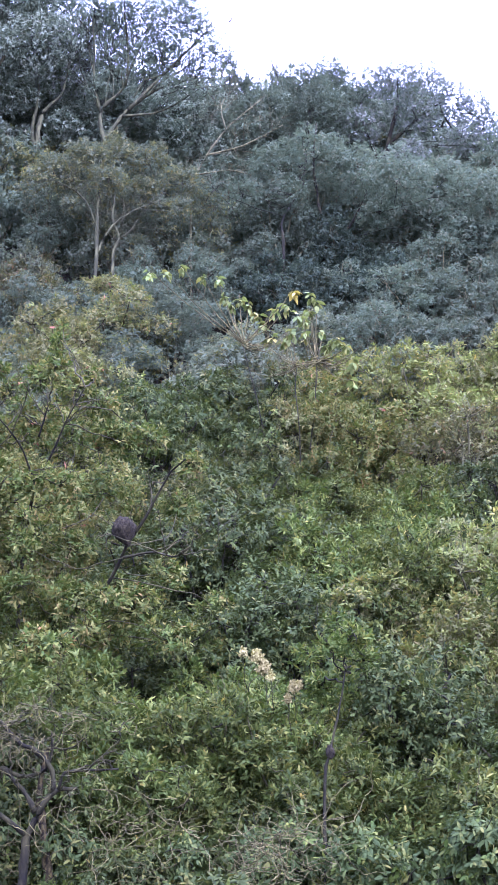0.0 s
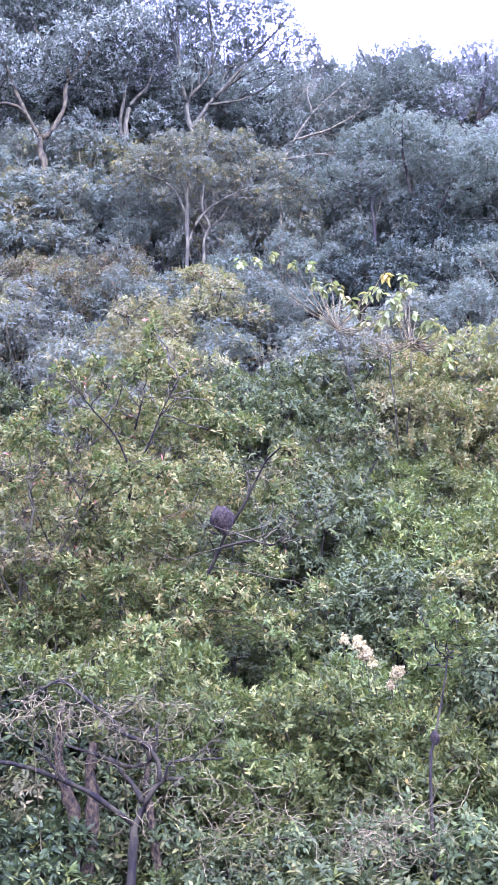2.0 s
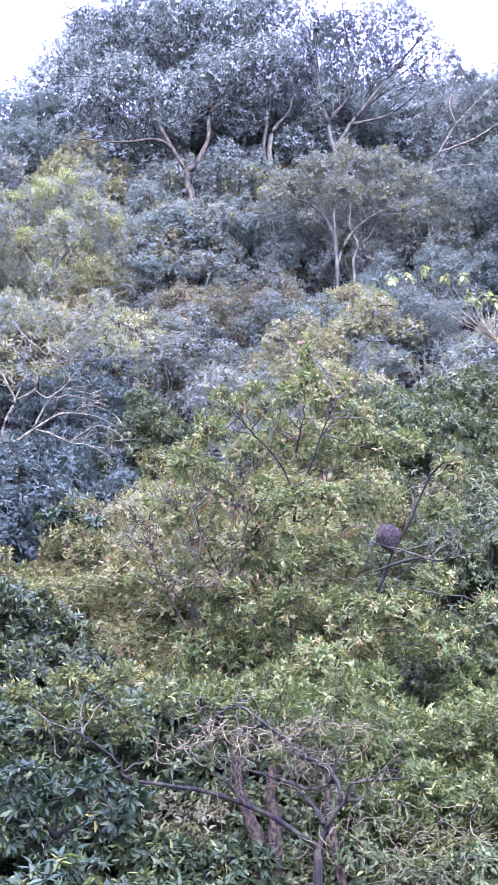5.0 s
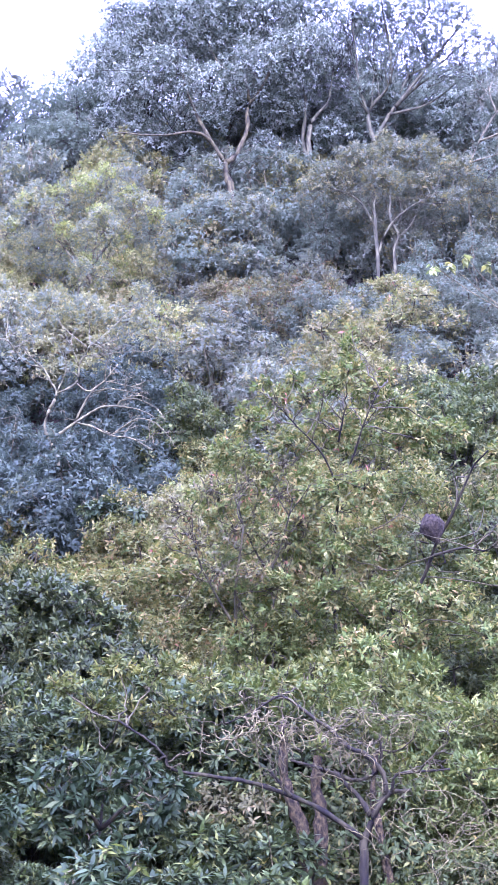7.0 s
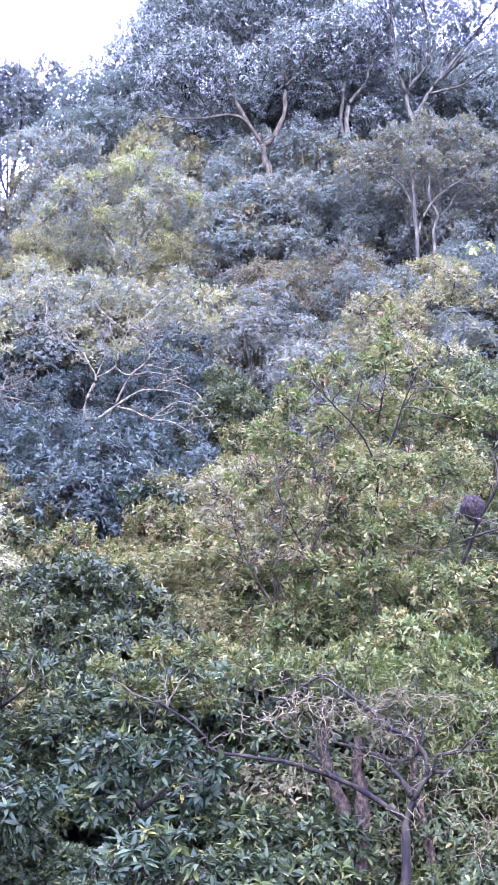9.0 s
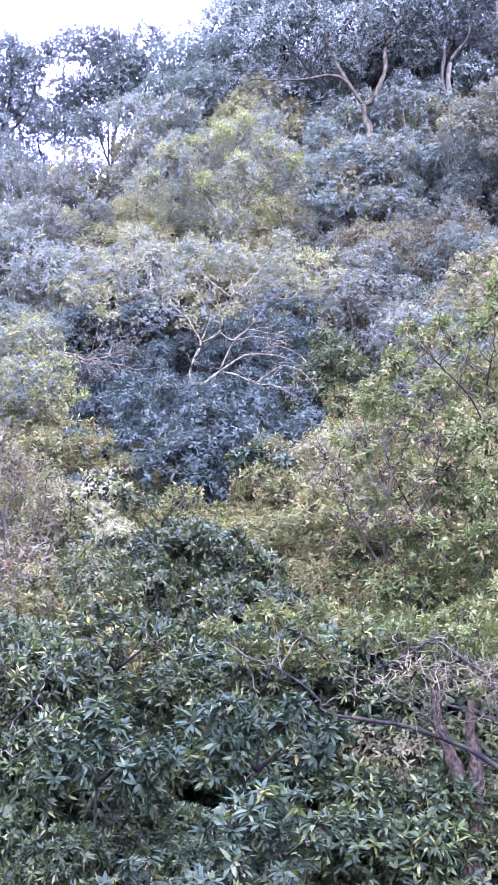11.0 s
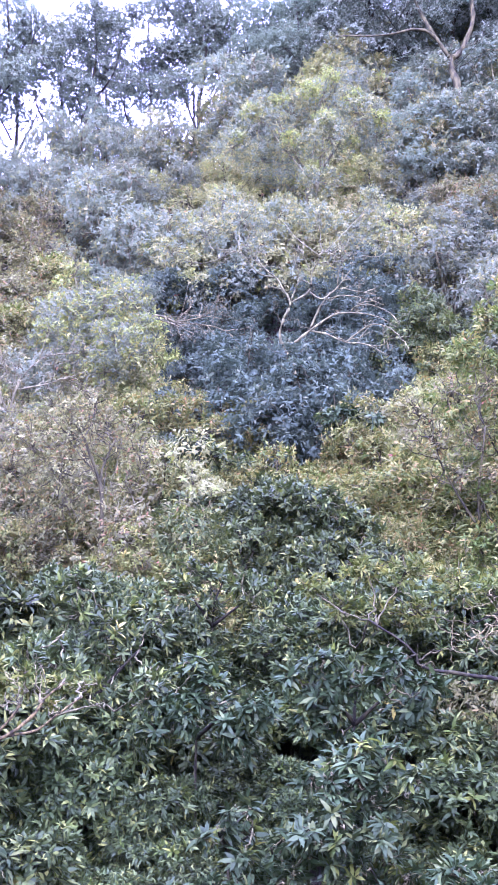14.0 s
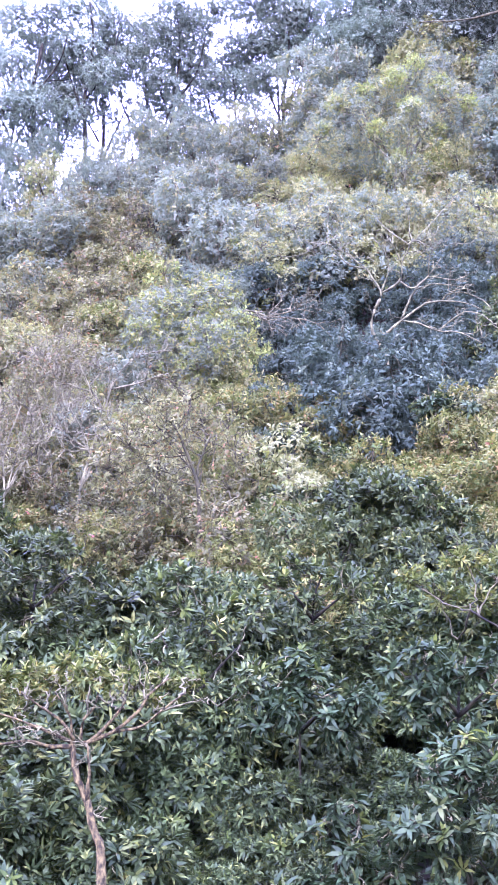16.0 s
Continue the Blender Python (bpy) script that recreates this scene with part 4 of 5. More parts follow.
# ---------------------------------------------------------------- the tall green tree that holds the nest
R = 22.5
make_tree("tree", "tall fresh-green tree with slender dark branches", [
    ([foot(9.8, R + 1.3)] + way((R + 1.3, R - .5), (9.9, 10.0), (9.9, 13.0), (9.88, 16.96), (9.73, 18.22), (9.54, 19.95)), 0.05, 0.022),
    (way((R - .5, R - 1.5), (9.54, 19.95), (10.28, 21.45), (11.33, 22.55), (12.32, 23.6)), 0.022, 0.008),
    (way((R - .5, R - 1.5), (9.54, 19.95), (8.92, 21.0), (8.28, 22.57), (7.5, 24.0)), 0.022, 0.008),
    (way((R - 1.2, R - 1.5), (9.47, 21.83), (9.13, 23.15)), 0.022, 0.01),
    (way((R + .3, R - 1.9), (9.9, 11.5), (8.0, 13.2), (6.12, 15.89), (5.39, 17.38), (4.56, 18.66), (3.58, 20.46), (2.85, 21.1)), 0.04, 0.012),
    (way((R - 1.5, R - 1.8), (5.52, 16.92), (4.25, 17.18), (3.29, 17.01), (2.64, 17.34)), 0.025, 0.008),
    (way((R + .8, R - .2), (9.9, 13.0), (12.0, 15.4), (13.4, 17.6), (14.2, 19.6)), 0.03, 0.010),
], heads(R, g, (8.6, 26.5, .32), (8.75, 26.0, .45), (8.7, 25.4, .55), (8.9, 24.8, .7), (7.2, 24.4, .5), (11.4, 24.5, .5), (12.8, 24.3, .45), (9.6, 24.2, .8), (8.0, 23.9, .9), (10.8, 23.6, .8), (12.2, 23.6, .9), (6.8, 23.2, 1.0), (13.4, 22.8, .9), (9.8, 22.4, 1.2), (11.6, 21.8, 1.2), (8.0, 22.0, 1.2), (14.4, 21.4, 1.1), (6.0, 21.8, 1.1), (4.6, 22.0, .9), (13.0, 20.4, 1.3), (10.8, 19.8, 1.3), (8.4, 19.8, 1.3), (6.4, 19.6, 1.2), (15.2, 19.4, 1.2), (13.8, 18.2, 1.3), (11.8, 17.6, 1.3), (9.6, 17.4, 1.3), (7.8, 17.2, 1.2), (15.0, 16.6, 1.2), (12.6, 15.6, 1.3), (10.2, 15.2, 1.3), (7.6, 15.0, 1.3), (5.0, 14.8, 1.3), (3.6, 16.2, 1.0), (3.2, 19.0, 1.0), (2.6, 20.8, .8), (3.4, 13.4, 1.2), (6.2, 13.0, 1.3), (8.8, 13.0, 1.3), (11.4, 13.0, 1.3), (13.8, 13.6, 1.2), (1.6, 12.6, 1.2), (1.4, 14.8, 1.0), spread=0.9) + heads(R - 1.2, g, (9.9, 17.3, .8), (9.8, 15.6, .9), (9.9, 18.5, .5), (6.2, 15.2, .8), (6.9, 14.0, .8), spread=.1),
    "mixed", 52, "dark", g, sprays=6, spray_len=.8, twigs=9, twig_bark="brown", young="light", share=0.48, spots="red", spot_share=0.010, cut=0.5, size=1.15)

make_tree("tree", "thin tan and brown leaved tree among green ones", [
    ([foot(14.0, R + .2)] + way((R + .2, R - 1.2), (14.0, 12.0), (14.2, 15.0), (13.8, 18.4)), 0.04, 0.012),
    (way((R - .4, R - 1.2), (14.1, 14.0), (15.6, 16.6), (16.2, 18.6)), 0.025, 0.008),
    (way((R - .4, R - 1.2), (14.1, 15.0), (12.4, 17.0), (11.6, 19.4)), 0.025, 0.008),
], heads(R - 1.1, g, (16.6, 18.9, .9), (15.2, 19.9, .9), (13.6, 20.2, .8), (12.2, 19.6, .8), (15.8, 17.6, 1.0), (14.2, 18.2, 1.0), (12.6, 17.8, .9), (14.9, 16.4, .9), (13.3, 16.4, .9), (11.4, 18.4, .7), (12.0, 20.9, .6)),
    "brown", 30, "brown", g, twigs=16, sprays=7, spray_len=.6, young="mixed", share=.45, spots="red", spot_share=.03, cut=.3)

# ---------------------------------------------------------------- nest
nest_at = spot(5.48, 18.0, 21.2)
me = bpy.data.meshes.new("nest")
bm = bmesh.new()
bmesh.ops.create_icosphere(bm, subdivisions=4, radius=1.0)
for vv in bm.verts:
    p = vv.co.copy()
    taper = 1.0 - 0.62 * max(0.0, -p.z + 0.15) ** 1.1
    rough = 1 + 0.12 * noise.noise(p * 2.2) + 0.11 * noise.noise(p * 6.5) + 0.09 * noise.noise(p * 13)
    vv.co = Vector((p.x * 0.20 * taper, p.y * 0.19 * taper, p.z * 0.26)) * rough
bm.to_mesh(me)
bm.free()
me.materials.append(NEST)
me.polygons.foreach_set("use_smooth", np.ones(len(me.polygons), bool))
nest = new("nest", me)
nest.matrix_world = Matrix.Translation(nest_at) @ pose(0, 0, 0, 0, -16, 0)
tagged(nest, "dark brown carton nest built round a slanting branch", "nest")

# ---------------------------------------------------------------- crooked little tree at the front
R = 17.6
crook_limbs = [
    ([foot(9.2, R)] + way(R, (9.16, 2.0), (9.09, 3.79), (9.03, 5.35), (8.74, 6.29), (8.22, 7.12), (7.83, 7.43), (7.07, 7.45)), 0.068, 0.02),
    (way((R, R + .4), (8.07, 7.34), (8.17, 8.22), (8.88, 8.95), (9.64, 9.33), (10.25, 9.98), (11.0, 10.48), (12.01, 11.25), (12.53, 11.3), (13.45, 10.76), (14.47, 10.27)), 0.036, 0.009),
    (way((R, R + .3), (8.73, 6.54), (9.2, 7.28), (10.06, 8.12), (11.05, 8.52), (11.94, 8.76)), 0.036, 0.014),
    (way((R, R - .4), (9.06, 5.62), (10.73, 6.81), (11.97, 7.37), (13.22, 7.81), (14.48, 8.06), (15.74, 8.25), (16.92, 8.46), (17.16, 9.02), (17.99, 9.7), (19.07, 10.38)), 0.038, 0.010),
    (way((R, R - .2), (7.83, 7.43), (7.66, 8.07), (6.91, 8.19), (5.41, 8.26)), 0.026, 0.012),
    (way((R - .2, R - .3), (11.97, 7.37), (12.22, 7.68), (12.84, 8.41)), 0.028, 0.016),
    (way((R + .2, R), (10.17, 8.26), (9.3, 7.93), (8.4, 8.22), (8.18, 9.03), (8.24, 9.71)), 0.03, 0.012),
]
make_tree("tree", "crooked small tree with dark bent trunk and limbs", crook_limbs,
          heads(R + .9, g, (12.2, 9.7, .4), (10.8, 9.2, .45), (13.4, 9.4, .4), (9.0, 10.6, .6), (18.6, 10.6, .9), (20.2, 10.8, .9), (17.0, 10.6, .9), (11.0, 12.2, 1.0), (13.4, 12.0, 1.0), (8.0, 11.6, 1.0), (15.4, 11.8, 1.0), (17.4, 12.4, 1.0), (19.2, 12.4, 1.0), (21.4, 11.6, .8)),
          "light", 52, "dark", g, twigs=10, twig_bark="brown", cut=.35, young="lime", share=.2, plain=False, sprays=4, spray_len=.5)
make_tree("tree", "twin-stemmed tree with mottled reddish-brown trunks", [
    ([foot(11.2, R + .5)] + way(R + .5, (11.37, 2.6), (11.45, 5.63), (11.97, 7.08), (12.25, 8.4), (12.17, 10.24)), 0.12, 0.05),
    ([foot(10.9, R + .5)] + way(R + .5, (10.95, 2.6), (10.76, 5.62), (10.83, 7.06), (10.94, 8.27), (10.55, 9.76)), 0.12, 0.05),
], heads(R + 1.1, g, (12.2, 10.2, .9), (10.6, 10.0, .9), (12.2, 11.6, 1.1), (10.6, 11.4, 1.1), (13.8, 11.4, 1.1), (9.0, 10.6, .9), spread=.3), "light", 48, "red", g, plain=False, twigs=8, twig_bark="brown")
make_tree("tree", "leaning reddish stem behind the crooked tree", [
    ([foot(7.8, R + .8)] + way(R + .8, (7.88, 2.6), (8.3, 5.34), (8.6, 7.2), (8.4, 9.0)), 0.075, 0.03),
], heads(R + 1.0, g, (7.6, 10.0, 1.0), (6.2, 10.4, 1.1)), "light", 50, "red", g, twigs=8, twig_bark="brown")


def tangle(name, label, az, el, r, n, wide, tall, mat, thick, gg, curl=.55):
    """A heap of dry curling stems that hangs over the plants and reaches the ground."""
    o = foot(az, r)
    ob = new(name)
    ob.location = o
    heap = Heap()
    top = spot(az, el, r) - o
    for k in range(n):
        p0 = np.array([gg.normal() * wide * .3, 1.0, 0.0]) if k == 0 else top + np.array([gg.normal() * wide, gg.normal() * 0.3, gg.normal() * tall])
        pts, d = [p0], unit(gg.normal(size=3) * np.array([1.3, .6, .7]))
        if k == 0:
            pts.append(p0 * .5 + top * .5 + np.array([0, .3, 0]))
            pts.append(top + gg.normal(size=3) * .15)
        bend = unit(gg.normal(size=3))
        for _s in range(7):
            d = unit(d + np.cross(bend, d) * curl + gg.normal(size=3) * .3 + (top - pts[-1]) * .12)
            pts.append(pts[-1] + d * (0.07 + 0.07 * gg.random()))
        v, f, p = tube(pts, thick * (0.6 + 0.8 * gg.random()), thick * 0.4, 5, gg, 0.004)
        heap.add(v, f)
    part_mesh("stem", heap.mesh("stem", BARK[mat]), ob, kind="stuff")
    return tagged(ob, label, "vine")


tangle("vine", "tangle of pale dry curling vine stems", 13.4, 10.2, R - .4, 40, 0.36, 0.18, "straw", 0.0075, g)
tangle("vine", "dry vine stems looped through the crooked tree", 9.4, 9.5, R - .2, 64, 0.5, 0.20, "straw", 0.006, g)
tangle("vine", "dry brown vine heap over low shrubs", 5.0, 5.4, R - .3, 60, 0.60, 0.34, "straw", 0.0055, g, .2)
tangle("vine", "straw-coloured dry stems over low shrubs", -1.4, 5.0, R - .6, 90, 0.45, 0.24, "straw", 0.0060, g, .22)
tangle("vine", "thin dry stems hanging beside the twin trunks", 10.0, 4.6, R + 1.0, 40, 0.4, 0.4, "straw", 0.006, g)

# ---------------------------------------------------------------- large evergreens with rosettes of dark leaves
ge = np.random.default_rng(64)
for az_e, el_e, r_e, wide_e, high_e, n_e in (
    (19.5, 7.3, 17.2, 3.6, 2.4, 15), (26.0, 6.6, 17.4, 3.2, 2.3, 13), (30.4, 8.6, 18.2, 4.2, 3.6, 19), (25.4, 11.0, 19.6, 3.0, 1.9, 11), (20.8, 14.4, 22.4, 2.5, 1.6, 11),
    (26.3, 16.8, 25.6, 2.2, 1.5, 10), (19.5, 18.6, 27.8, 1.7, 1.0, 7), (37.2, 11.4, 19.6, 3.2, 2.4, 13), (16.4, 10.6, 19.6, 2.4, 1.6, 9),
    (37.6, 4.4, 17.6, 3.4, 2.6, 13), *((a_, e_, 16.0 + .25 * (i_ % 3), 1.8, 1.25, 8) for i_, (a_, e_) in enumerate(((15.6, -.4), (18.4, .2), (20.8, -1.2), (23.4, -.3), (26.0, -1.2), (33.6, -.4), (36.2, -1.8), (38.6, -.6), (40.8, 1.0), (19.4, 2.0), (21.4, 1.4), (22.4, .9), (24.6, 1.6), (18.4, 3.3), (20.4, 3.6), (19.3, 4.6)))),
):
    rows3 = []
    for k in range(n_e):
        q, turn = math.sqrt((k + .5) / n_e), 2.4 * k + ge.random()
        rows3.append((az_e + math.cos(turn) * q * wide_e * .82, el_e + math.sin(turn) * q * high_e * .82, (0.55 + 0.35 * ge.random()) * min(1.0, wide_e / 2.6)))
    crown = [(x - r_e * .035 * math.sin(radians(az_e)) * k_, y + r_e * .035 * math.cos(radians(az_e)) * k_, z, q_) for (x, y, z, q_), k_ in zip(heads(r_e, ge, *rows3, spread=.3), [ge.normal() * .6 for _ in rows3])]
    make_tree("evergreen_tree" if high_e > 1.3 else "evergreen_shrub", "dense evergreen with rosettes of long dark leaves" if high_e > 1.3 else "low evergreen shrub with rosettes of long dark leaves", [
        ([foot(az_e, r_e + .5)] + way(r_e + .5, (az_e + .2, el_e - high_e * .5), (az_e - .2, el_e + high_e * .5)), 0.024, 0.012),
        (way((r_e + .5, r_e), (az_e + .2, el_e - high_e * .5), (az_e + wide_e * .4, el_e + high_e * .2)), 0.03, 0.012),
        (way((r_e + .5, r_e), (az_e + .2, el_e - high_e * .5), (az_e - wide_e * .4, el_e + high_e * .1)), 0.03, 0.012),
    ], crown, "broad" if el_e < 7.5 and az_e < 27 or high_e < 1.3 else "dark", 38, "dark", ge, category="tree" if high_e > 1.3 else "shrub", twigs=6, twig_bark="twig", plain=False, cut=.45, up=.75, young="light", share=.06, spots="yellow", spot_share=.0015, size=1.0 if r_e < 19.5 else .9)["group"] = "dark evergreens"

# ---------------------------------------------------------------- small flat-topped tree towards the left
R = 15.3
make_tree("tree", "small flat-topped tree with reddish peeling trunk", [
    ([foot(34.1, R)] + way(R, (34.25, 0.17), (34.53, 1.25), (34.94, 2.56), (35.37, 3.44), (35.56, 4.44), (35.63, 4.88)), 0.05, 0.026),
    (way((R, R - .2), (34.94, 2.56), (34.88, 3.67), (35.03, 4.79)), 0.028, 0.008),
    (way((R, R - .2), (35.62, 4.66), (36.53, 4.64), (37.46, 4.84), (38.58, 4.69), (39.74, 5.11)), 0.026, 0.008),
    (way((R, R - .2), (35.63, 4.82), (36.57, 5.20), (37.74, 5.62), (39.13, 6.02)), 0.024, 0.008),
    (way((R, R - .2), (35.17, 4.78), (34.04, 5.26), (33.03, 6.08), (32.48, 6.89), (31.79, 7.48)), 0.026, 0.008),
    (way((R, R - .2), (35.03, 4.79), (34.28, 5.48), (33.62, 6.36), (33.42, 7.10)), 0.022, 0.008),
    (way((R, R - .2), (35.52, 4.89), (36.14, 5.66), (37.09, 6.27), (37.81, 6.74)), 0.020, 0.008),
    (way((R, R - .2), (35.29, 4.89), (35.22, 5.69), (34.79, 6.33), (34.60, 7.18)), 0.020, 0.008),
    (way((R, R - .2), (34.04, 5.26), (32.89, 5.51), (31.98, 6.22), (31.07, 6.92)), 0.018, 0.008),
    (way((R, R - .2), (36.57, 5.20), (37.27, 5.40), (37.94, 5.27)), 0.018, 0.008),
    (way((R, R - .2), (35.63, 4.88), (35.80, 5.90), (36.43, 6.79)), 0.016, 0.008),
], heads(R + .25, g, (37.58, 6.64, 0.75), (38.93, 6.37, 0.80), (36.45, 7.13, 0.75), (35.31, 7.39, 0.75), (34.13, 7.20, 0.70), (33.08, 7.22, 0.65), (32.02, 7.32, 0.55), (31.07, 7.20, 0.45), (37.41, 7.55, 0.60), (36.04, 7.94, 0.55), (34.64, 7.99, 0.55), (33.45, 7.79, 0.45), (38.54, 7.29, 0.60), (40.05, 6.21, 0.80), (37.98, 5.83, 0.50), (32.47, 6.66, 0.40), (30.49, 7.51, 0.35), spread=.3),
    "light", 84, "peel", g, plain=False, sprays=2, spray_len=.3, twigs=5, twig_bark="twig", up=0.9, young="lime", share=.3, loose=.35)

# ---------------------------------------------------------------- dead-headed sapling and cream flowers
R = 17.8
make_tree("sapling", "slender sapling with a dark dead seed head", [
    ([foot(-3.1, R)] + way(R, (-3.09, 6.97), (-3.37, 8.99), (-3.77, 10.58), (-4.1, 12.2)), 0.025, 0.01),
], heads(R, g, (-4.0, 12.0, .8), (-3.5, 13.2, .8), (-4.4, 13.6, .9), (-3.0, 11.6, .8), (-4.9, 12.6, .8), (-3.8, 14.3, .6), (-2.6, 12.8, .7)), "light", 56, "dark", g, category="sapling", twigs=6)
head_me = bpy.data.meshes.new("seed_head")
bm = bmesh.new()
bmesh.ops.create_icosphere(bm, subdivisions=3, radius=0.07)
for vv in bm.verts:
    vv.co = Vector((vv.co.x * 0.8, vv.co.y * 0.8, vv.co.z * 1.3)) * (1 + 0.25 * noise.noise(vv.co * 40))
bm.to_mesh(head_me)
bm.free()
head_me.materials.append(NEST)
sh = new("seed_head", head_me)
sh.location = spot(-3.37, 8.95, R - .02)
tagged(sh, "dark dead seed head on a slender stem", "seed head")

KIND["flower"] = (0.030, 0.022, 10, 20, 120, 0.1, 0.05, False)
for a, e, q in ((.27, 12.98, .07), (-.33, 12.81, .10), (-.64, 12.35, .11), (-.93, 12.0, .07), (-1.88, 11.55, .08), (-1.64, 11.07, .07), (-2.12, 11.64, .06)):
    base = new("flower_panicle")
    o = spot(a, e, 18.55)
    base.location = o
    tp, dr = lump_tips([(0, 0, 0, q), (0, 0, q * .9, q * .6)], 900, g, cut=0)
    part_mesh("blossoms", leaf_mesh("blossoms", tp, dr, "flower", g), base)
    v, f, p = tube([(0, 0, q), (0.02, 0.02, -.3), (0.05, .1, -.45)], 0.004, 0.005, 5, g, .01)
    hp = Heap()
    hp.add(v, f)
    part_mesh("stalk", hp.mesh("stalk", BARK["dark"]), base)
    tagged(base, "cream-white flower panicle above green leaves", "flower", group="cream flower panicles")

# ---------------------------------------------------------------- the carpet of shrubs over the slope
BUSH_LABEL = {
    "deep": "deep green rounded shrub with hanging leaves", "dark": "dense evergreen shrub with large dark glossy leaves", "light": "fresh green shrub with narrow upright leaves",
    "olive": "olive-green shrub with small dense leaves", "grey": "grey-green rounded shrub with hanging leaves",
    "blue": "bluish-green mounded shrub with haze put into its leaf colour", "brown": "thin brownish-green shrub with bare twigs",
    "lime": "yellow-green shrub with light young leaves", "mixed": "mixed green and tan shrub with fine leaves", "shade": "bluish-dark shrub with shade put into its leaf colour", "gold": "yellow-leaved shrub among green ones",
}
BUSH, FAR_BUSH = {}, {}
KIND["gold"], LEAF["gold"] = KIND["olive"], LEAF["lime"]
for kind, per, young, share, spots, ss, bark in (
    ("dark", 66, "light", .04, "yellow", .0015, "brown"), ("deep", 46, "light", .08, None, 0, "dark"), ("light", 52, "lime", .1, "yellow", .004, "brown"), ("olive", 54, "lime", .14, "red", .006, "brown"),
    ("mixed", 50, "light", .2, "red", .01, "brown"), ("grey", 48, "olive", .15, None, 0, "twig"), ("blue", 46, "grey", .2, None, 0, "twig"), ("brown", 44, "olive", .3, None, 0, "twig"), ("lime", 50, "olive", .4, "yellow", .05, "twig"),
    ("shade", 46, "blue", .06, None, 0, "brown"), ("gold", 50, "yellow", .04, None, 0, "twig"),
):
    for far, shelf in ((False, BUSH), (True, FAR_BUSH)):
        if not far and kind in ("grey", "blue", "brown", "shade"):
            continue
        shelf[kind] = [make_bush(np.random.default_rng(100 + 7 * k + len(kind) + 50 * far), kind, 1.35, 2.5, per * (0.8 if far else 1), (13 if kind == "dark" else 9) + k % 3, young, share, spots, ss, bark, BUSH_LABEL[kind],
                                 bare=9 if kind == "brown" else 6 if far else 4, plain=far, open_below=False, loose=.25 if far else .5) for k in range(3)]

PATCH = [(17, 7, "dark"), (19, 4, "dark"), (23, 5, "dark"), (16.5, 9.5, "dark"), (23.5, 12, "deep"), (21.5, 13.2, "dark"), (16, 28.5, "brown"), (12, 27.5, "brown"), (18, 28.5, "olive"), (20.5, 10.8, "dark"), (-6.5, 7, "light"), (3, 8, "light"), (-1, 18, "deep"), (-3.2, 19.8, "light"), (-2, 17.2, "deep"), (-1.5, 13.8, "deep"), (.2, 15.6, "deep"), (-3.4, 16, "deep"), (-8, 12.4, "deep"), (-10, 11.4, "deep"), (-8.6, 17.4, "deep"), (-5.6, 18.2, "deep"), (1, 22.2, "deep"), (-2, 21.6, "deep"), (3, 21.4, "deep"), (-10.4, 21, "deep"), (-8, 19.8, "light"), (-6.2, 16.4, "lime"), (-9.6, 15.8, "lime"), (-7, 19, "light"), (-1.5, 15, "deep"), (-9, 11, "light"), (12, 14.2, "light"), (10, 12.5, "light"), (-8, 9, "light"), (-9, 6.5, "light"), (-9, 22, "brown"), (-3, 22, "mixed"), (26, 15, "mixed"), (24, 17.6, "mixed"), (25.8, 16, "dark"), (30, 16, "brown"), (29.5, 13.8, "gold"), (26.6, 13.6, "mixed"), (28, 18.6, "mixed"), (25.6, 19, "mixed"), (20.8, 14.8, "dark"), (22.4, 17, "mixed"), (33.4, 14, "gold"), (-5, 20, "light"), (-2, 12.5, "light"), (1, 10, "light"),
         (2, 21, "deep"), (1, 23.5, "deep"), (5, 26, "blue"), (9, 29, "olive"), (0, 26, "grey"), (-7, 26, "blue"), (-9, 24, "lime"), (-5, 14, "light"), (-4.6, 17.4, "light"), (22.5, 31, "lime"), (22, 27.5, "olive"),
         (18.5, 26, "olive"), (13, 29.5, "brown"), (15, 26.5, "grey"), (22, 23.5, "deep"), (8, 26.5, "olive"), (12, 24, "grey"), (22, 19.5, "mixed"), (22, 15, "dark"), (19.4, 12.2, "dark"), (17, 11.6, "light"),
         # deep entries below about 7 degrees imitate shade on fresh-green shrubs
         (21.5, 8, "dark"), (15.5, 5, "dark"), (12, 5.5, "deep"), (9, 7, "deep"), (11, 4, "deep"), (8, 4, "deep"), (-6.3, 15, "gold"), (24.6, 15.4, "gold"), (10, 20, "mixed"), (14, 18, "mixed"), (17, 20, "mixed"), (7, 5, "deep"), (4, 5.4, "deep"), (0, 5.6, "deep"), (-3.4, 5, "deep"), (-6.6, 4.4, "deep"), (-9.4, 4.6, "deep"), (18, 15, "mixed"), (25, 5, "dark"), (29, 4, "dark"), (32, 11, "dark"), (27.5, 11, "dark"), (31, 13.8, "gold"), (27.5, 21, "olive"),
         (33, 17, "brown"), (30.5, 23, "lime"), (36, 24, "brown"), (34, 27, "brown"), (28.5, 29.5, "olive"), (31, 27, "grey"), (37, 19, "brown"), (37, 12.5, "dark"), (35, 16, "brown"), (35.4, 14.4, "mixed"), (27.2, 16.4, "olive"), (28.4, 14.8, "brown"), (38, 7, "dark"), (33, 3, "dark"), (38, 2, "dark"), (23.5, 15.5, "dark"),
         (19.5, 17.5, "mixed"), (20.5, 20, "mixed"), (26, 17, "dark"), (25, 25.5, "deep"), (25, 28, "olive"), (40, 27, "grey"), (-12, 28, "blue"), (3, 30, "blue"), (-2, 29.5, "deep"), (18, 30.5, "grey"), (-12, 15, "light")]
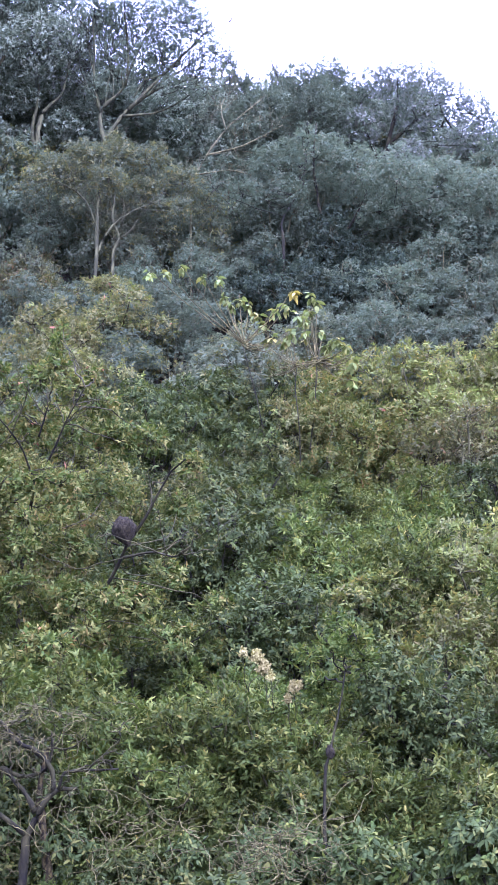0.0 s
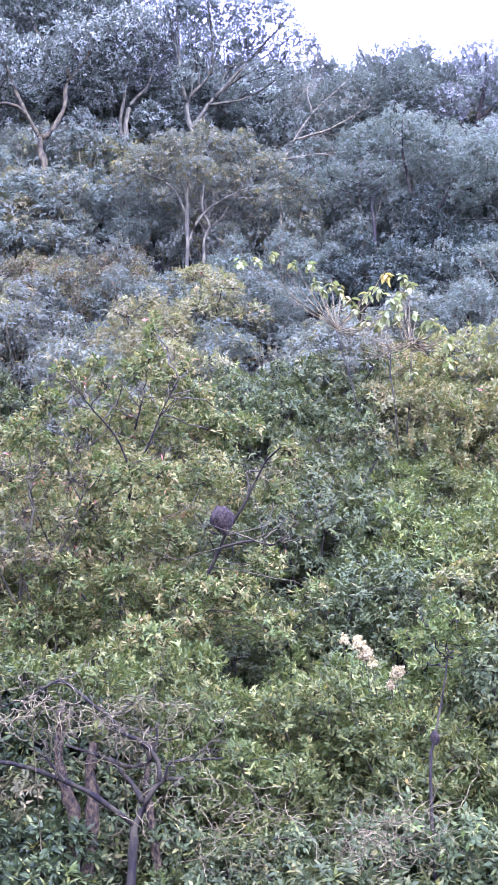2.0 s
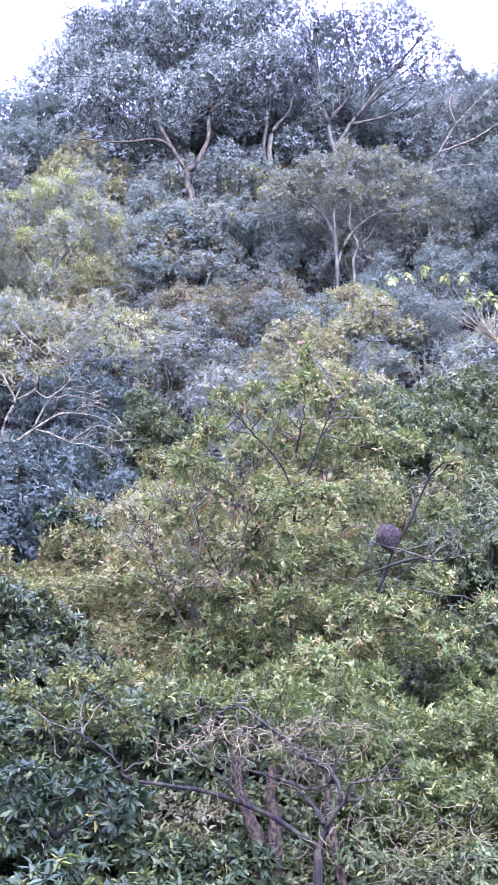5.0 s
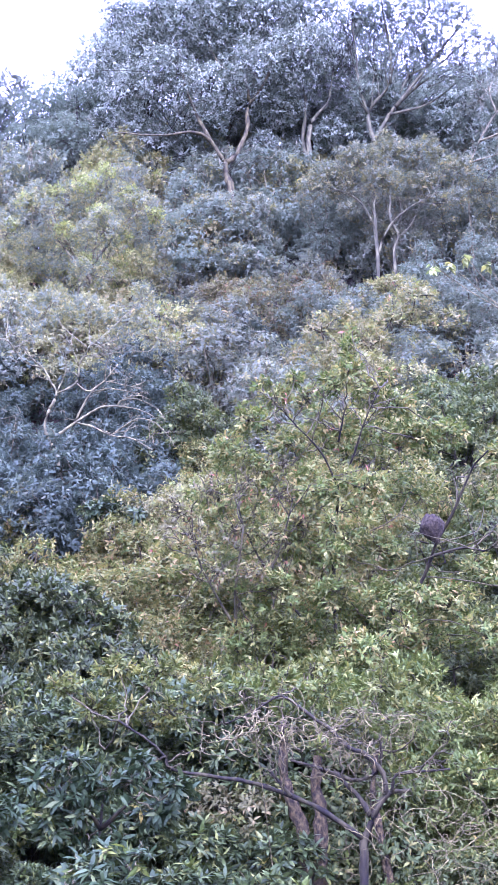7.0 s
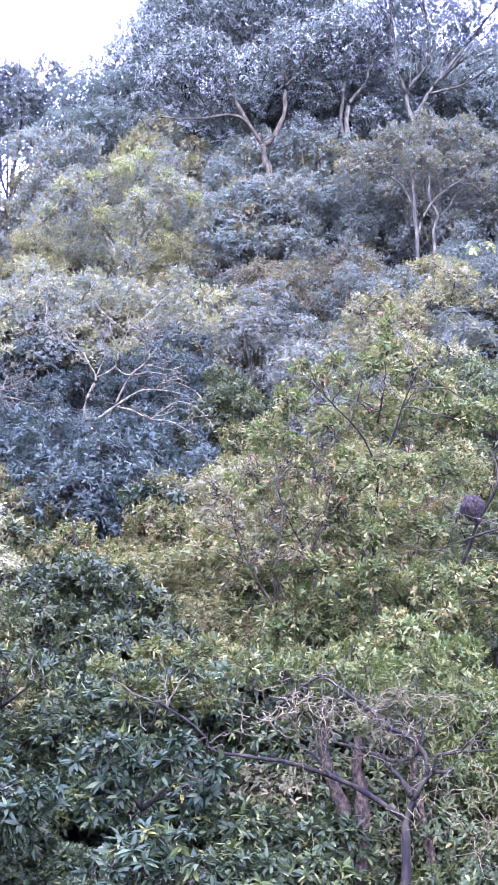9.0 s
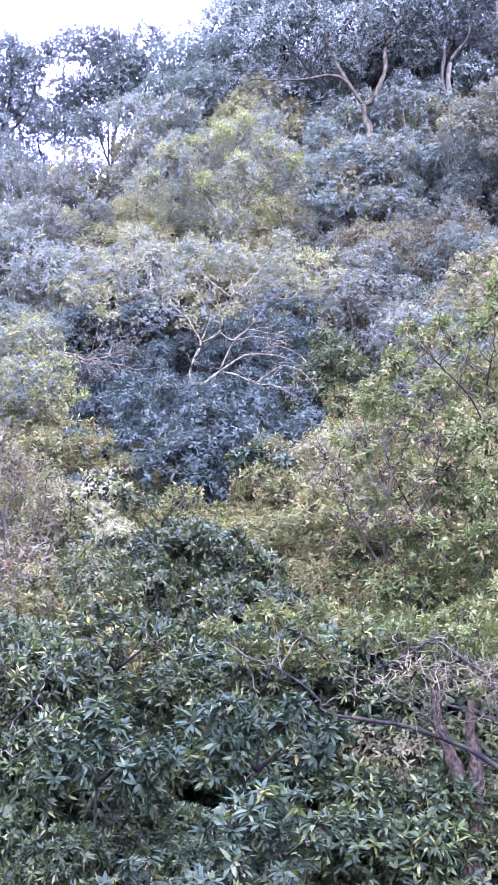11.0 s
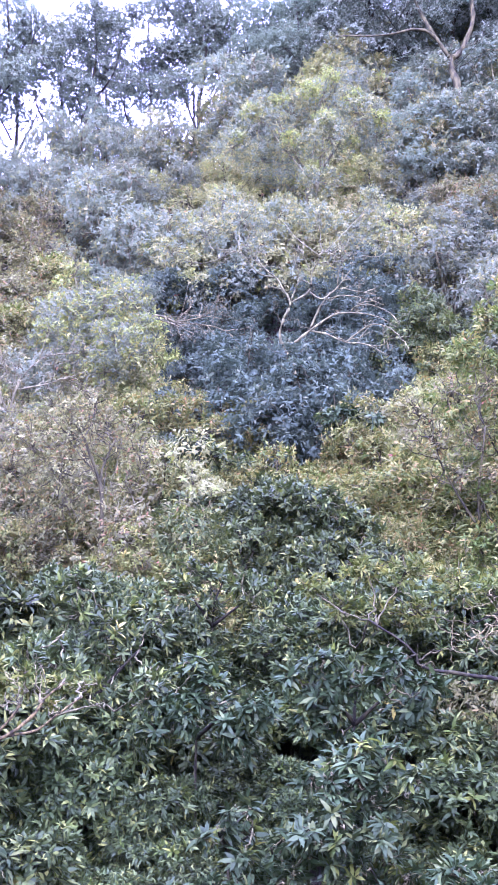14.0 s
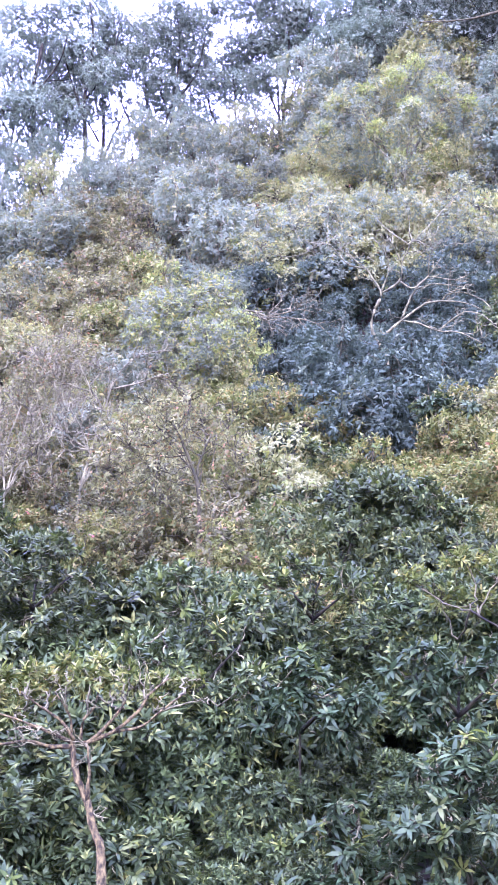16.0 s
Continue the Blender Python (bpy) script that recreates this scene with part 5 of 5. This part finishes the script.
# pockets whose shrubs take leaves with shade put into the colour
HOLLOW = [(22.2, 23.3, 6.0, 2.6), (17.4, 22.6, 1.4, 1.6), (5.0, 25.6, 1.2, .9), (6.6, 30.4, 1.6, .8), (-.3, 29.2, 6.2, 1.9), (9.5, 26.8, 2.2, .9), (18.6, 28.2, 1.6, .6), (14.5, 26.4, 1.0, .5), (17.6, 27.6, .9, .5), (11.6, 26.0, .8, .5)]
r_now, row_no = 16.9, 0
while r_now < 40.0:
    row_no, col_no = row_no + 1, 0
    gc = np.random.default_rng(5000 + row_no)
    step = 1.3 if r_now < 24 else 1.5 if r_now < 32 else 1.75
    half = math.degrees(step * 0.62 / r_now)
    az = -15.0 + gc.random() * half
    while az < 44.0:
        col_no += 1
        gc = np.random.default_rng(1000 * row_no + col_no)
        a, r = az + gc.normal() * half * 0.35, r_now + gc.normal() * step * 0.22
        z0 = ground_z(a, r)
        el = math.degrees(math.atan2(z0 + 2.3 - EYE.z, r))
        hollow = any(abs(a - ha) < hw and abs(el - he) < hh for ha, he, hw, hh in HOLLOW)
        low_cover = r < 20.4 and 14.6 < a < 34
        thin = r < 17.0 and a > 14.6
        if not (r < 18.3 and 6.3 < a < 13.2) and not thin:
            best = min(PATCH, key=lambda q: (q[0] - a) ** 2 + (1.3 * (q[1] - el)) ** 2 + 3 * gc.random())[2]
            src = (BUSH if r < 20.5 and best in BUSH else FAR_BUSH)[best][int(gc.integers(3))]
            sc = (0.85 if r < 25 else 0.95 if r < 32 else 1.12) + 0.4 * gc.random()
            if best == "gold":
                sc *= 0.8
            # leaf kind swapped here, so the pocket's darkness is painted
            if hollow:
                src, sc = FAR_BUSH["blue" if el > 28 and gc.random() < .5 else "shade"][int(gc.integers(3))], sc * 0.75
            if low_cover:
                src, sc = BUSH["dark"][int(gc.integers(3))], sc * 0.62
            tall = sc * (0.8 + 0.35 * gc.random())
            m = Matrix.Translation((*(-math.sin(radians(a)) * r, math.cos(radians(a)) * r), z0)) @ pose(0, 0, 0, gc.normal() * 5, gc.normal() * 5, gc.random() * 360) @ Matrix.Diagonal((sc, sc, tall, 1))
            ob = copy_thing(src, m)
            ob.name, ob["group"] = "evergreen_shrub" if best in ("dark", "deep") else "shrub", "shrubs on the slope"
        az += half * 1.85
    r_now += step
gc = np.random.default_rng(77)
# shrubs that close the gaps between the front row and the slope; the shade kind carries painted shade
for a, r, kind, sc in ((3.2, 19.4, "light", 1.0), (1.6, 20.3, "light", 1.0), (5.4, 19.8, "light", 1.05), (-.6, 19.6, "deep", .9), (-3.0, 19.8, "light", 1.0), (7.6, 19.4, "light", 1.0), (9.6, 19.2, "deep", 1.0),
                       (11.4, 19.3, "deep", 1.0), (13.0, 19.6, "olive", 1.0), (26.4, 24.6, "olive", 1.1), (29.0, 25.4, "mixed", 1.1), (28.0, 20.2, "dark", 1.1), (30.4, 20.7, "gold", .85), (31.8, 20.6, "gold", .9), (33.2, 20.9, "gold", .8), (31.6, 19.4, "dark", 1.1), (33.4, 18.6, "dark", 1.0), (27.5, 30.0, "shade", .9), (26.0, 30.6, "shade", .8), (28.8, 31.0, "shade", .8), *((a_, 36.4, k_, 1.35) for a_, k_ in ((15.2, "grey"), (17.0, "olive"), (18.6, "grey"), (20.2, "olive"), (21.8, "olive"), (23.4, "grey"), (25.0, "grey"), (26.6, "olive"), (28.2, "grey"))),
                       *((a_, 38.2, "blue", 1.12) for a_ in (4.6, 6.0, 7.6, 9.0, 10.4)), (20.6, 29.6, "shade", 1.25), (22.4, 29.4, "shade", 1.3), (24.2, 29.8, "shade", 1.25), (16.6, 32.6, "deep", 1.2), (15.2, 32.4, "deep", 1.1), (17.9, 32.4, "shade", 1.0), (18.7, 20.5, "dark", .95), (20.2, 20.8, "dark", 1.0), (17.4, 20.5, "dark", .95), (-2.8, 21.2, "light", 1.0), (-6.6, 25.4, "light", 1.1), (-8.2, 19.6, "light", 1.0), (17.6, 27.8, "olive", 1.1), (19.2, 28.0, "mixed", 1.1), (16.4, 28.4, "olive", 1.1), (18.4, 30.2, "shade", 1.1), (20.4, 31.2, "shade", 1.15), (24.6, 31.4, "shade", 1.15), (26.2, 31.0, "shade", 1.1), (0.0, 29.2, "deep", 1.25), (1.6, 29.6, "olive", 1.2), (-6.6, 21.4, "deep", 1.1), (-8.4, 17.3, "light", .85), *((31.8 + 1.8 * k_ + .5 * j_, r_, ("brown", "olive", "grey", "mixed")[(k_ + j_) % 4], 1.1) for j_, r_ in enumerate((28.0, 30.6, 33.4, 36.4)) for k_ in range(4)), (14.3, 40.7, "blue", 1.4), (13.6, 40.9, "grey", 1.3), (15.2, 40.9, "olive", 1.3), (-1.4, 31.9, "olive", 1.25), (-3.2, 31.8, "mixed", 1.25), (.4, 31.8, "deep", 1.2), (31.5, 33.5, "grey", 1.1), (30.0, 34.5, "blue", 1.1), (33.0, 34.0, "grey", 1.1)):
    m = Matrix.Translation(foot(a, r, 0.0)) @ pose(0, 0, 0, 0, 0, gc.random() * 360) @ Matrix.Diagonal((sc, sc, sc * 1.1, 1))
    ob = copy_thing((BUSH if r < 20.5 and kind in BUSH else FAR_BUSH)[kind][int(gc.integers(3))], m)
    ob.name, ob["group"] = "evergreen_shrub" if kind in ("dark", "deep") else "shrub", "shrubs on the slope"
gc = np.random.default_rng(78)
# taller thicket along the upper slope and the ridge
for r_now, lo, hi, grow in ((39.8, -15, 43, 1.05), (41.2, -15, 25, 1.35), (41.2, 25, 43, 1.0), (42.8, 25, 43, 1.05), (42.6, -15, 25, 1.55), (43.4, -15, 25, 1.0), (44.0, -15, 25, 1.75), (45.6, -15, 23, 1.9), (47.2, -6, 21, 1.5), (48.6, -5, 20.5, 1.5), (50.0, -4, 20, 1.5), (51.4, -4, 20, 1.5)):
    az = lo
    while az < hi:
        a, r = az + gc.normal() * 0.5, r_now + gc.normal() * 0.4
        z0 = ground_z(a, r)
        if not (r < 41 and abs(a - 6.6) < 1.6):
            # half the bushes in this pocket get leaves with shade in their colour
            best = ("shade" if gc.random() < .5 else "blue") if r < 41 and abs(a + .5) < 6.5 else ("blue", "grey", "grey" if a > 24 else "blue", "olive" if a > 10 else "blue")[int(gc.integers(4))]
            sc = grow * (0.85 + 0.3 * gc.random())
            m = Matrix.Translation((-math.sin(radians(a)) * r, math.cos(radians(a)) * r, z0)) @ pose(0, 0, 0, 0, 0, gc.random() * 360) @ Matrix.Diagonal((sc, sc, sc * 1.1, 1))
            ob = copy_thing(FAR_BUSH[best][int(gc.integers(3))], m)
            ob.name, ob["group"] = "thicket_bush", "thicket along the crest"
        az += math.degrees(1.25 * grow / r_now) * 1.5
# low undergrowth that covers the soil of the slope, shade painted into its leaf colour
gu = np.random.default_rng(91)
n = 9000
ua, ur = gu.random(n) * 60 - 16, np.sqrt(17.0**2 + gu.random(n) * (46.5**2 - 17.0**2))
tips = np.array([foot(a, r, -0.12 - 0.3 * h) for a, r, h in zip(ua, ur, gu.random(n))])
dirs = unit(np.array([0, 0, 1.0]) + gu.normal(size=(n, 3)) * 0.5)
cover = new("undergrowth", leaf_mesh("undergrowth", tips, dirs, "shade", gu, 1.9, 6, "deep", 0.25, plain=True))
tagged(cover, "low undergrowth over the hillside soil, leaves darkened to imitate shade", "undergrowth", kind="stuff")

# the first of each kind stand out of sight on the far side of the hill
k = 0
for bushes in list(BUSH.values()) + list(FAR_BUSH.values()):
    for b in bushes:
        a, r = -14 + 1.3 * k, 50 + 2 * (k % 3)
        b.location = foot(a, r, 0.0)
        b["group"] = "shrubs on the slope"
        k += 1
